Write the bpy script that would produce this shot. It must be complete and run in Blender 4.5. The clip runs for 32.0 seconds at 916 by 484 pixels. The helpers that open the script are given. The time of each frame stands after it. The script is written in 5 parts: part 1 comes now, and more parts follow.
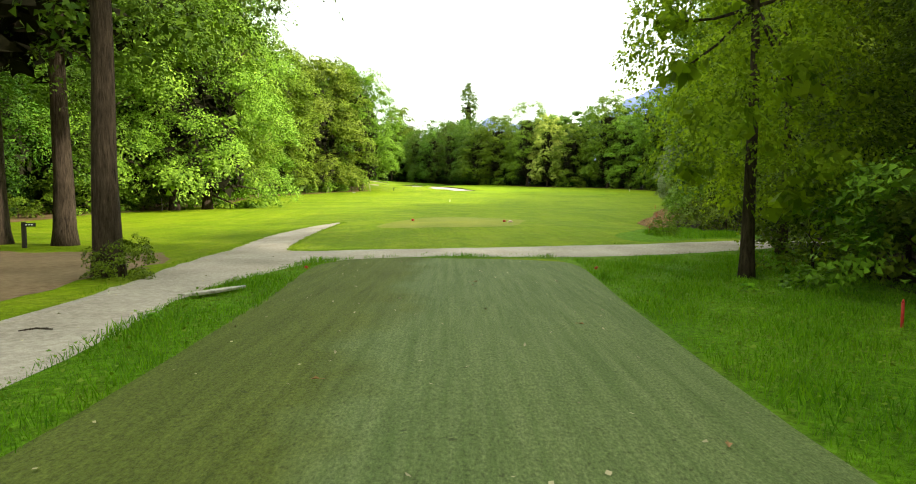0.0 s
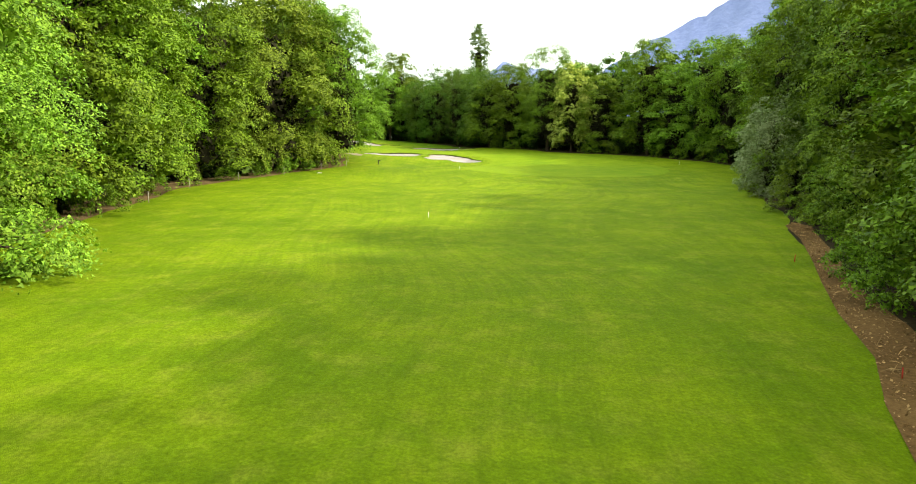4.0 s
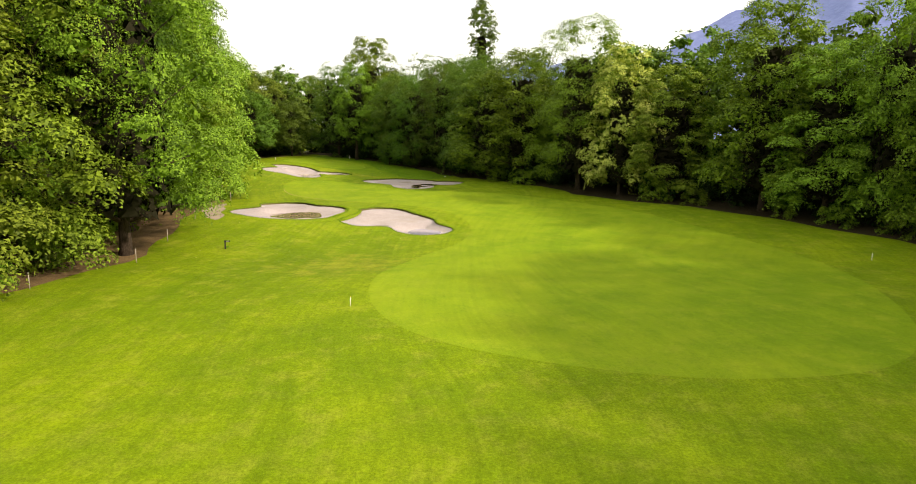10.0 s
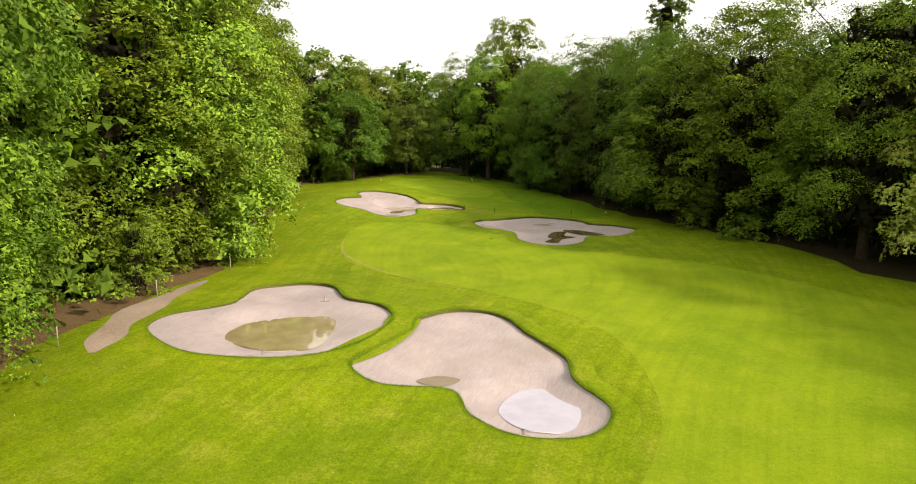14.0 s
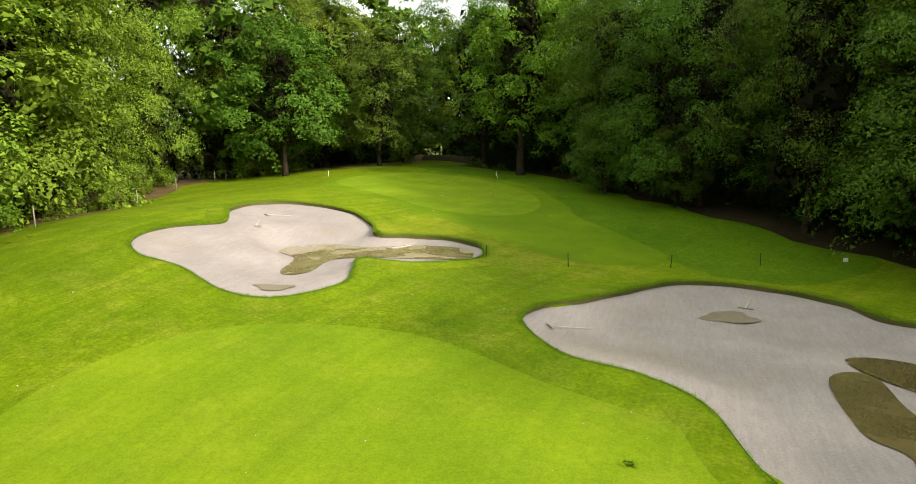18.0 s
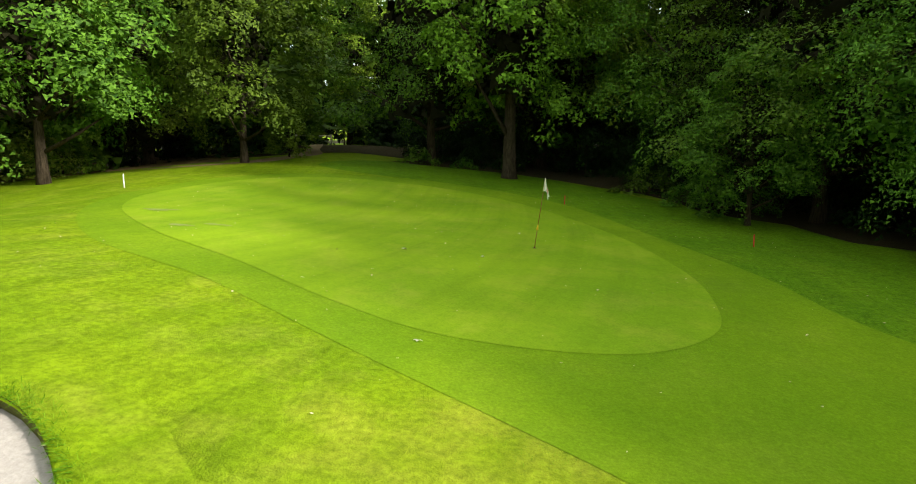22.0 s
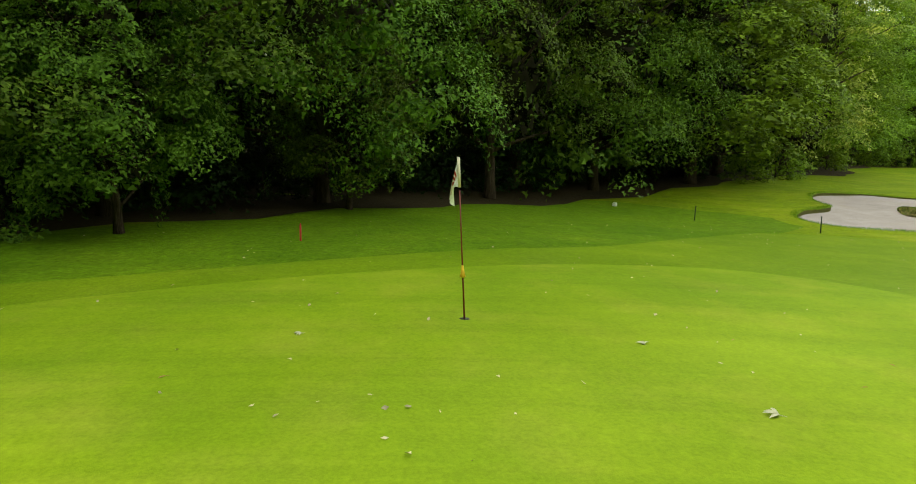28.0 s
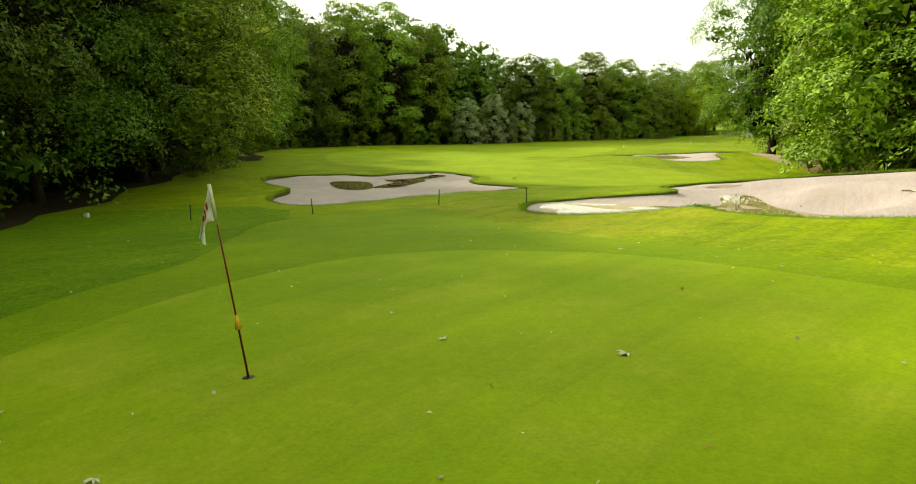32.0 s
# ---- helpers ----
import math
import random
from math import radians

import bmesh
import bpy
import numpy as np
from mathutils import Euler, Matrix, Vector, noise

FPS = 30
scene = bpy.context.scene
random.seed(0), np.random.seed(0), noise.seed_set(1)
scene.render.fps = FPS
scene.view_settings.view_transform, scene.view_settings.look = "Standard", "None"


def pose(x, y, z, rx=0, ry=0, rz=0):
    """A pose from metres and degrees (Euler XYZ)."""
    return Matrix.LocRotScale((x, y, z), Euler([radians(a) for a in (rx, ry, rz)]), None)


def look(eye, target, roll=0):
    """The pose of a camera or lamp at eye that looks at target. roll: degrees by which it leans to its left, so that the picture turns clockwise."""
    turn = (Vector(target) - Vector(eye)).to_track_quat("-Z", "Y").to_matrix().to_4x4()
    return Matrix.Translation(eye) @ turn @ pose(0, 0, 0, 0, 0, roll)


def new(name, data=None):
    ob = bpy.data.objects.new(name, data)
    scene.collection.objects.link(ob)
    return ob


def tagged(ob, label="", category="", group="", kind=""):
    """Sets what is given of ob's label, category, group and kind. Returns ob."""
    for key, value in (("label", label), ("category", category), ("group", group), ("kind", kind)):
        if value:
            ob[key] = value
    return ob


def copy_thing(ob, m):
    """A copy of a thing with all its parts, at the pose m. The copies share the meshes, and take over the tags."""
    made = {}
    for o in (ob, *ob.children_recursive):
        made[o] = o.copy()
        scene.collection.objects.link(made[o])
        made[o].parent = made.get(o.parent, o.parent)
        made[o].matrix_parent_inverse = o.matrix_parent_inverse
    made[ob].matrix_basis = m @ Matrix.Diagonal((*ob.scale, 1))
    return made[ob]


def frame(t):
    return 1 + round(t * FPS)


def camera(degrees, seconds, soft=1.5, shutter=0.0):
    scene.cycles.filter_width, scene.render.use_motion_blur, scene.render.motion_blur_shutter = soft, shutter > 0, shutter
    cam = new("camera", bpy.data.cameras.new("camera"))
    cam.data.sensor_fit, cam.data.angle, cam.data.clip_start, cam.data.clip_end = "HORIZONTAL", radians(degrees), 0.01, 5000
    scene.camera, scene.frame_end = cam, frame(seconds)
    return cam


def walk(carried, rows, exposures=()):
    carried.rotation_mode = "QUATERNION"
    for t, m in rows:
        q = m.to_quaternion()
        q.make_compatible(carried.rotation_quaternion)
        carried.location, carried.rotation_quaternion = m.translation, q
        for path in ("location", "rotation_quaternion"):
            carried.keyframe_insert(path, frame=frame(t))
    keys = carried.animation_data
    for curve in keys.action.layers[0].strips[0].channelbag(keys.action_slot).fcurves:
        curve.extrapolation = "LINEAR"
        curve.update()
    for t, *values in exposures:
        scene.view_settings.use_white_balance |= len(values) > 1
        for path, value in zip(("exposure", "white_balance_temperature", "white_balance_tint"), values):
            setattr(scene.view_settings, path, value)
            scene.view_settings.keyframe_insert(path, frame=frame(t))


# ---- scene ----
cam = camera(71.11, 32.0, soft=1.0)
PATH = [
    (0, pose(0.00, 0.00, 1.23, 85.91, -0.21, -0.00)),
    (0.5, pose(0.09, 2.19, 1.63, 85.85, -0.14, 0.73)),
    (1, pose(0.17, 4.81, 2.19, 85.72, -0.06, 1.00)),
    (1.5, pose(0.35, 8.19, 3.00, 85.73, 0.03, 1.22)),
    (2, pose(0.53, 11.97, 3.86, 85.36, 0.16, 1.24)),
    (2.5, pose(0.81, 16.66, 4.73, 84.07, 0.29, 1.17)),
    (3, pose(1.05, 22.01, 5.47, 82.57, 0.35, 1.03)),
    (3.5, pose(1.77, 27.14, 6.14, 81.62, 0.14, 1.19)),
    (5.5, pose(5.81, 51.25, 9.12, 80.46, -0.28, 1.80)),
    (6, pose(6.38, 57.11, 9.92, 80.25, -0.27, 1.80)),
    (6.5, pose(6.91, 62.83, 10.50, 80.15, -0.25, 1.76)),
    (7, pose(7.31, 68.52, 11.08, 80.15, -0.26, 1.66)),
    (7.5, pose(7.62, 74.22, 11.61, 80.21, -0.20, 1.52)),
    (8, pose(7.91, 79.70, 11.96, 80.28, -0.14, 1.29)),
    (8.5, pose(8.30, 85.22, 12.21, 80.39, -0.21, 1.19)),
    (9, pose(8.65, 90.42, 12.37, 80.48, -0.27, 0.96)),
    (9.5, pose(9.13, 95.16, 12.49, 80.63, -0.39, 1.47)),
    (10, pose(9.65, 99.61, 12.66, 80.77, -0.31, 3.87)),
    (10.5, pose(10.14, 103.93, 12.92, 80.89, -0.04, 6.49)),
    (11, pose(10.59, 108.22, 13.20, 80.92, 0.25, 9.08)),
    (11.5, pose(10.76, 112.65, 13.43, 81.02, 0.36, 11.56)),
    (12, pose(10.76, 117.37, 13.50, 81.14, 0.27, 14.22)),
    (12.5, pose(10.54, 122.91, 13.68, 81.19, 0.09, 16.62)),
    (13, pose(9.71, 129.30, 13.88, 81.21, 0.01, 17.85)),
    (13.5, pose(8.16, 135.76, 14.06, 81.17, 0.07, 18.19)),
    (14, pose(6.38, 142.25, 14.28, 81.11, 0.05, 18.36)),
    (14.5, pose(4.74, 148.22, 14.29, 81.10, -0.37, 18.65)),
    (16.5, pose(-4.17, 172.60, 12.88, 80.73, 0.13, 19.26)),
    (17, pose(-6.11, 178.75, 12.45, 80.59, 0.22, 19.21)),
    (17.5, pose(-8.01, 185.07, 12.16, 80.26, 0.29, 19.23)),
    (18, pose(-10.08, 191.41, 11.58, 80.36, 0.20, 19.13)),
    (18.5, pose(-12.23, 197.56, 11.13, 80.23, 0.06, 18.98)),
    (19, pose(-14.39, 203.64, 10.99, 80.07, 0.08, 18.12)),
    (19.5, pose(-15.84, 207.81, 10.82, 80.21, 0.27, 16.07)),
    (20, pose(-16.81, 210.68, 10.77, 79.93, 0.34, 15.44)),
    (20.5, pose(-17.84, 213.49, 10.64, 79.85, 0.14, 15.34)),
    (21, pose(-19.34, 216.25, 10.37, 79.94, -0.01, 14.60)),
    (21.5, pose(-21.22, 218.74, 10.25, 79.86, -0.09, 12.52)),
    (22, pose(-23.35, 221.10, 10.15, 79.77, -0.18, 9.39)),
    (22.5, pose(-25.70, 223.50, 10.04, 79.59, -0.19, 2.96)),
    (23, pose(-27.95, 225.83, 9.90, 79.44, -0.11, -5.62)),
    (23.5, pose(-29.82, 228.04, 9.83, 79.12, 0.25, -15.31)),
    (24, pose(-31.20, 230.03, 9.73, 79.04, 0.27, -25.66)),
    (24.5, pose(-32.19, 231.81, 9.61, 78.95, 0.41, -36.57)),
    (25, pose(-32.86, 233.47, 9.49, 78.84, 0.56, -46.71)),
    (25.5, pose(-33.24, 235.01, 9.31, 79.04, 0.21, -55.06)),
    (27.5, pose(-32.49, 240.66, 9.07, 79.06, -0.26, -88.16)),
    (28, pose(-32.25, 241.72, 9.13, 79.08, -0.57, -98.37)),
    (28.5, pose(-32.02, 242.56, 9.22, 78.85, -0.42, -108.22)),
    (29, pose(-31.78, 243.21, 9.33, 78.63, -0.33, -116.85)),
    (29.5, pose(-31.51, 243.75, 9.42, 78.42, -0.13, -124.66)),
    (30, pose(-31.19, 244.17, 9.44, 78.30, 0.05, -131.50)),
    (30.5, pose(-30.83, 244.50, 9.42, 78.20, 0.21, -137.38)),
    (31, pose(-30.41, 244.74, 9.38, 78.12, 0.38, -142.57)),
    (31.5, pose(-29.97, 244.91, 9.32, 78.08, 0.52, -146.69)),
    (32, pose(-29.47, 244.95, 9.39, 78.09, 0.65, -150.07)),
]
EXPOSURES = ((0, 1.34, 6600, 7), (1, 1.25, 6600, 5), (2, .8, 6600, 4), (3, 1.02, 6600, 0), (5, .92, 6700, 9), (7, .68, 6900, 14), (9, 0.62, 7000, 18), (11, .57, 7050, 21), (14, 0.5, 7000, 23), (17, .62, 6600, 10), (19, 0.57, 6600, 10), (20.5, .74, 6500, 9), (22, 0.86, 6300, 3), (24, 1.0, 5900, 9), (25, 1.07, 5900, 9), (28, 1.22, 6700, 8), (30, .88, 7200, 4), (32, 0.7, 7500, 4))
walk(cam, PATH, exposures=EXPOSURES)

# ---- light ----
world = bpy.data.worlds.new("sky")
scene.world = world
world.use_nodes = True
wn, wl = world.node_tree.nodes, world.node_tree.links
sky = wn.new("ShaderNodeTexSky")
sky.sky_type = "NISHITA"
sky.sun_disc = False
sky.sun_elevation = radians(32)
sky.sun_rotation = radians(106)
sky.air_density, sky.dust_density = 1.0, 4.0
veil = wn.new("ShaderNodeMixRGB")
veil.inputs[0].default_value = 0.8
veil.inputs[2].default_value = (9.7, 10.4, 9.2, 1)
wl.new(sky.outputs[0], veil.inputs[1])
wl.new(veil.outputs[0], wn["Background"].inputs[0])
wn["Background"].inputs[1].default_value = 0.107

sun = new("sun", bpy.data.lights.new("sun", "SUN"))
sun.data.energy, sun.data.angle, sun.data.color = 3.6, radians(3.6), (1.0, 0.93, 0.8)
SUN_FROM = Vector((math.cos(radians(32)) * math.sin(radians(106)), math.cos(radians(32)) * math.cos(radians(106)), math.sin(radians(32))))
sun.matrix_world = look(SUN_FROM * 200, (0, 0, 0))


# ---- materials ----
class Nodes:
    """A short way to wire up one material."""

    def __init__(self, name, rough=0.8, spec=0.3):
        self.mat = bpy.data.materials.new(name)
        self.mat.use_nodes = True
        self.n, self.l = self.mat.node_tree.nodes, self.mat.node_tree.links
        self.out = self.n["Material Output"]
        self.p = self.n["Principled BSDF"]
        self.p.inputs["Roughness"].default_value = rough
        self.p.inputs["Specular IOR Level"].default_value = spec
        self.pos = self.n.new("ShaderNodeNewGeometry").outputs["Position"]

    def add(self, kind, **inputs):
        node = self.n.new(kind)
        for key, value in inputs.items():
            self.feed(node, key.replace("_", " "), value)
        return node

    def feed(self, node, key, value):
        if isinstance(value, bpy.types.NodeSocket):
            self.l.new(value, node.inputs[key])
        else:
            node.inputs[key].default_value = value

    def noise(self, scale, detail=3.0, rough=0.6, stretch=None):
        where = self.pos
        if stretch:
            m = self.add("ShaderNodeMapping", Vector=where, Scale=stretch)
            where = m.outputs[0]
        return self.add("ShaderNodeTexNoise", Vector=where, Scale=scale, Detail=detail, Roughness=rough).outputs["Fac"]

    def ramp(self, fac, *stops):
        r = self.n.new("ShaderNodeValToRGB")
        self.l.new(fac, r.inputs[0])
        while len(r.color_ramp.elements) < len(stops):
            r.color_ramp.elements.new(0.5)
        for e, (at, c) in zip(r.color_ramp.elements, stops):
            e.position, e.color = at, (*c, 1) if len(c) == 3 else c
        return r.outputs[0]

    def mix(self, fac, a, b, mode="MIX"):
        m = self.n.new("ShaderNodeMixRGB")
        m.blend_type = mode
        for k, v in enumerate((fac, a, b)):
            if isinstance(v, bpy.types.NodeSocket):
                self.l.new(v, m.inputs[k])
            else:
                m.inputs[k].default_value = v if k == 0 else (*v, 1)
        return m.outputs[0]

    def math(self, op, a, b=0.0):
        m = self.n.new("ShaderNodeMath")
        m.operation = op
        for k, v in enumerate((a, b)):
            if isinstance(v, bpy.types.NodeSocket):
                self.l.new(v, m.inputs[k])
            else:
                m.inputs[k].default_value = v
        return m.outputs[0]

    def color(self, socket):
        self.l.new(socket, self.p.inputs["Base Color"])

    def bump(self, height, strength=0.4, distance=0.05):
        b = self.add("ShaderNodeBump", Height=height, Strength=strength, Distance=distance)
        self.l.new(b.outputs[0], self.p.inputs["Normal"])


def grass_material(name, low, high, dry, stripes=0.0, fine=9.0, bump=0.5, patch=0.5, coarse=.34, parched=()):
    k = Nodes(name, 0.8, 0.04)
    big = k.noise(0.055, 4.0, 0.6)
    mid = k.noise(0.6, 4.0, 0.65)
    tiny = k.noise(fine, 3.0, 0.7)
    c = k.ramp(big, (0.36, low), (0.64, high))
    d = k.ramp(mid, (0.48, (0, 0, 0)), (0.72, (patch, patch, patch)))
    c = k.mix(d, c, dry)
    if stripes:
        bend = k.noise(0.018, 1.0, 0.4)
        sway = k.add("ShaderNodeVectorMath", )
        sway.operation = "ADD"
        k.l.new(k.pos, sway.inputs[0])
        push = k.add("ShaderNodeCombineXYZ", X=k.math("MULTIPLY", bend, 44.0))
        k.l.new(push.outputs[0], sway.inputs[1])
        lines = k.add("ShaderNodeTexNoise", Vector=k.add("ShaderNodeMapping", Vector=sway.outputs[0], Scale=(1.0, 0.02, 0.02)).outputs[0], Scale=1.5, Detail=4.0, Roughness=0.72).outputs["Fac"]
        c = k.mix(k.ramp(lines, (0.42, (0, 0, 0)), (0.68, (stripes, stripes, stripes))), c, tuple(v * 0.72 for v in low))
    for px, py, reach in parched:
        away = k.n.new("ShaderNodeVectorMath")
        away.operation = "DISTANCE"
        flat = k.add("ShaderNodeMapping", Vector=k.pos, Scale=(1.0, 1.0, 0.0))
        k.l.new(flat.outputs[0], away.inputs[0])
        away.inputs[1].default_value = (px, py, 0)
        near = k.math("SUBTRACT", 1.0, k.math("DIVIDE", away.outputs["Value"], reach))
        near = k.math("ADD", near, k.math("MULTIPLY", k.math("SUBTRACT", mid, 0.5), 2.2))
        c = k.mix(k.ramp(near, (0.1, (0, 0, 0)), (0.8, (0.34, 0.34, 0.34))), c, (0.29, 0.27, 0.03))
    mottle = k.ramp(k.noise(0.28, 6.0, 0.62), (0.32, (0.80, 0.86, 0.85)), (0.68, (1.16, 1.10, 1.1)))
    c = k.mix(1.0, c, mottle, "MULTIPLY")
    tufts = k.ramp(k.noise(fine * .3, 4.0, 0.7), (0.3, (1 - coarse * .6,) * 3), (0.7, (1 + coarse * .5,) * 3))
    c = k.mix(1.0, c, tufts, "MULTIPLY")
    grain = k.ramp(tiny, (0.3, (1 - coarse,) * 3), (0.7, (1 + coarse * .8,) * 3))
    k.color(k.mix(1.0, c, grain, "MULTIPLY"))
    k.bump(k.mix(0.5, tiny, k.noise(fine * 4, 2.0)), bump, 0.06)
    return k.mat


ROUGH = grass_material("rough_grass", (0.130, 0.205, 0.005), (0.19, 0.265, 0.006), (0.285, 0.305, 0.03), 0.42, 9.0, 0.6, coarse=.28, parched=((-24, 226.5, 5.0), (-17, 222.5, 4.5), (-3.0, 152, 7.0)))
LAWN = grass_material("fairway_grass", (0.160, 0.25, 0.008), (0.205, 0.285, 0.010), (0.25, 0.30, 0.02), 0.3, 16.0, 0.25, 0.5, .17)
PUTT = grass_material("green_grass", (0.164, 0.263, 0.009), (0.196, 0.29, 0.010), (0.24, 0.298, 0.022), 0.3, 24.0, 0.1, 0.9, .14)
APRON = grass_material("fringe_grass", (0.130, 0.216, 0.006), (0.156, 0.24, 0.007), (0.20, 0.26, 0.02), 0.1, 20.0, 0.2, 0.3, .2)


def tee_material():
    k = Nodes("tee_mat", 0.8, 0.15)
    x = k.n.new("ShaderNodeSeparateXYZ")
    k.l.new(k.pos, x.inputs[0])
    lines = k.noise(1.0, 4.0, 0.7, (7.0, 0.35, 1.0))
    side = k.math("ADD", x.outputs[0], k.math("MULTIPLY", k.noise(0.5, 3.0), 2.4))
    side = k.math("ADD", k.math("MULTIPLY", side, 0.25), 0.45)
    sage = k.ramp(lines, (0.3, (0.105, 0.150, 0.042)), (0.7, (0.185, 0.225, 0.082)))
    olive = k.ramp(lines, (0.3, (0.078, 0.100, 0.014)), (0.7, (0.135, 0.162, 0.030)))
    c = k.mix(k.ramp(side, (0.38, (0, 0, 0)), (0.56, (1, 1, 1))), olive, sage)
    tiny = k.noise(26.0, 3.0, 0.75, (1.6, 0.8, 1.0))
    c = k.mix(1.0, c, k.ramp(tiny, (0.3, (0.5,) * 3), (0.7, (1.4,) * 3)), "MULTIPLY")
    c = k.mix(k.ramp(k.noise(9.0, 2.0), (0.68, (0, 0, 0)), (0.76, (0.7, 0.7, 0.7))), c, (0.04, 0.05, 0.015))
    k.color(c)
    k.bump(tiny, 0.8, 0.05)
    return k.mat


TEE = tee_material()


def plain_noise(name, a, b, scale, rough=0.9, bump=0.4, big=0.2, spec=0.2, dist=0.03):
    k = Nodes(name, rough, spec)
    f = k.noise(scale, 4.0, 0.65)
    g = k.noise(big, 3.0, 0.55)
    c = k.ramp(k.mix(0.45, f, g), (0.3, a), (0.7, b))
    k.color(c)
    k.bump(f, bump, dist)
    return k.mat




def sand_material():
    k = Nodes("bunker_sand", 0.95, 0.1)
    combed = k.noise(1.0, 3.0, 0.6, (9.0, 1.2, 1.0))
    patch = k.noise(0.35, 4.0, 0.6)
    grain = k.noise(14.0, 4.0, 0.75)
    c = k.ramp(k.mix(0.4, patch, combed), (0.32, (0.315, 0.268, 0.255)), (0.66, (0.435, 0.375, 0.362)))
    c = k.mix(k.ramp(k.noise(0.22, 3.0), (0.56, (0, 0, 0)), (0.7, (0.55, 0.55, 0.55))), c, (0.34, 0.28, 0.225))
    c = k.mix(k.ramp(k.noise(7.0, 1.0), (0.755, (0, 0, 0)), (0.79, (0.7, 0.7, 0.7))), c, (0.14, 0.11, 0.08))
    k.color(k.mix(1.0, c, k.ramp(grain, (0.3, (0.84,) * 3), (0.7, (1.12,) * 3)), "MULTIPLY"))
    k.bump(k.mix(0.5, combed, grain), 0.6, 0.05)
    return k.mat


SAND = sand_material()
DAMP = plain_noise("damp_sand", (0.19, 0.155, 0.10), (0.27, 0.225, 0.155), 3.0, 0.7, 0.3, 0.5, 0.3)
GRAVEL = plain_noise("gravel", (0.23, 0.19, 0.148), (0.55, 0.485, 0.41), 11.0, 0.95, 0.9, 0.45, 0.15, 0.05)
SOIL = plain_noise("bare_soil", (0.13, 0.085, 0.045), (0.30, 0.22, 0.13), 5.0, 0.95, 0.8, 0.35, 0.1, 0.06)
PALE_SOIL = plain_noise("pale_soil", (0.24, 0.18, 0.125), (0.40, 0.32, 0.245), 6.0, 0.95, 0.6, 0.4, 0.1, 0.04)
WORN_GREY = plain_noise("worn_grey_turf", (0.17, 0.225, 0.03), (0.235, 0.255, 0.085), 9.0, 0.95, 0.3, 1.5, 0.1, 0.02)
LEAVES_DRY = plain_noise("dry_leaf_litter", (0.07, 0.048, 0.022), (0.25, 0.165, 0.075), 7.0, 0.95, 0.9, 0.25, 0.1, 0.06)
DEADFALL = plain_noise("dead_leaves", (0.075, 0.038, 0.012), (0.26, 0.15, 0.06), 6.0, 0.95, 0.9, 0.25, 0.1, 0.08)
# leaf litter darkened so its colour carries the shade of the wood
LITTER_SHADED = plain_noise("shaded_leaf_litter", (0.014, 0.011, 0.005), (0.055, 0.040, 0.018), 7.0, 0.95, 0.9, 0.25, 0.1, 0.06)
WORN = grass_material("worn_short_grass", (0.205, 0.225, 0.028), (0.225, 0.245, 0.032), (0.29, 0.285, 0.065), 0.1, 14.0, 0.2, 0.6, .16)
DRY = grass_material("dry_grass", (0.24, 0.23, 0.05), (0.30, 0.28, 0.07), (0.33, 0.29, 0.09), 0.0, 10.0, 0.5, 0.5)
BARK = Nodes("bark", 0.95, 0.1)
_f = BARK.noise(3.0, 5.0, 0.7, (5.0, 5.0, 0.8))
BARK.color(BARK.ramp(_f, (0.32, (0.018, 0.013, 0.009)), (0.72, (0.105, 0.076, 0.05))))
BARK.bump(_f, 1.0, 0.09)
BARK = BARK.mat
# near-black colour for the painted shade inside the crowns
CORE_SHADE = plain_noise("dark_twigs", (0.009, 0.009, 0.004), (0.026, 0.024, 0.012), 3.0, 0.95, 0.5, 0.6, 0.05)


def leaf_material(name, dark, light, translucent=0.2, gloss=0.55):
    k = Nodes(name, gloss, 0.1)
    info = k.n.new("ShaderNodeObjectInfo").outputs["Random"]
    isle = k.n.new("ShaderNodeNewGeometry").outputs["Random Per Island"]
    f = k.math("ADD", k.math("MULTIPLY", isle, 0.5), k.math("MULTIPLY", k.noise(0.3, 2.0), 0.3))
    f = k.math("ADD", f, k.math("MULTIPLY", k.noise(1.3, 2.0), 0.4))
    c = k.ramp(f, (0.28, dark), (0.84, light))
    h = k.add("ShaderNodeHueSaturation", Color=c)
    k.l.new(k.math("ADD", k.math("MULTIPLY", info, 0.035), 0.485), h.inputs["Hue"])
    k.l.new(k.math("ADD", k.math("MULTIPLY", info, 0.5), 0.72), h.inputs["Value"])
    k.color(h.outputs[0])
    t = k.n.new("ShaderNodeBsdfTranslucent")
    lit = k.mix(1.0, h.outputs[0], (1.15, 1.2, 0.6), "MULTIPLY")
    k.l.new(lit, t.inputs["Color"])
    m = k.n.new("ShaderNodeMixShader")
    m.inputs[0].default_value = translucent
    k.l.new(k.p.outputs[0], m.inputs[1])
    k.l.new(t.outputs[0], m.inputs[2])
    k.l.new(m.outputs[0], k.out.inputs["Surface"])
    return k.mat


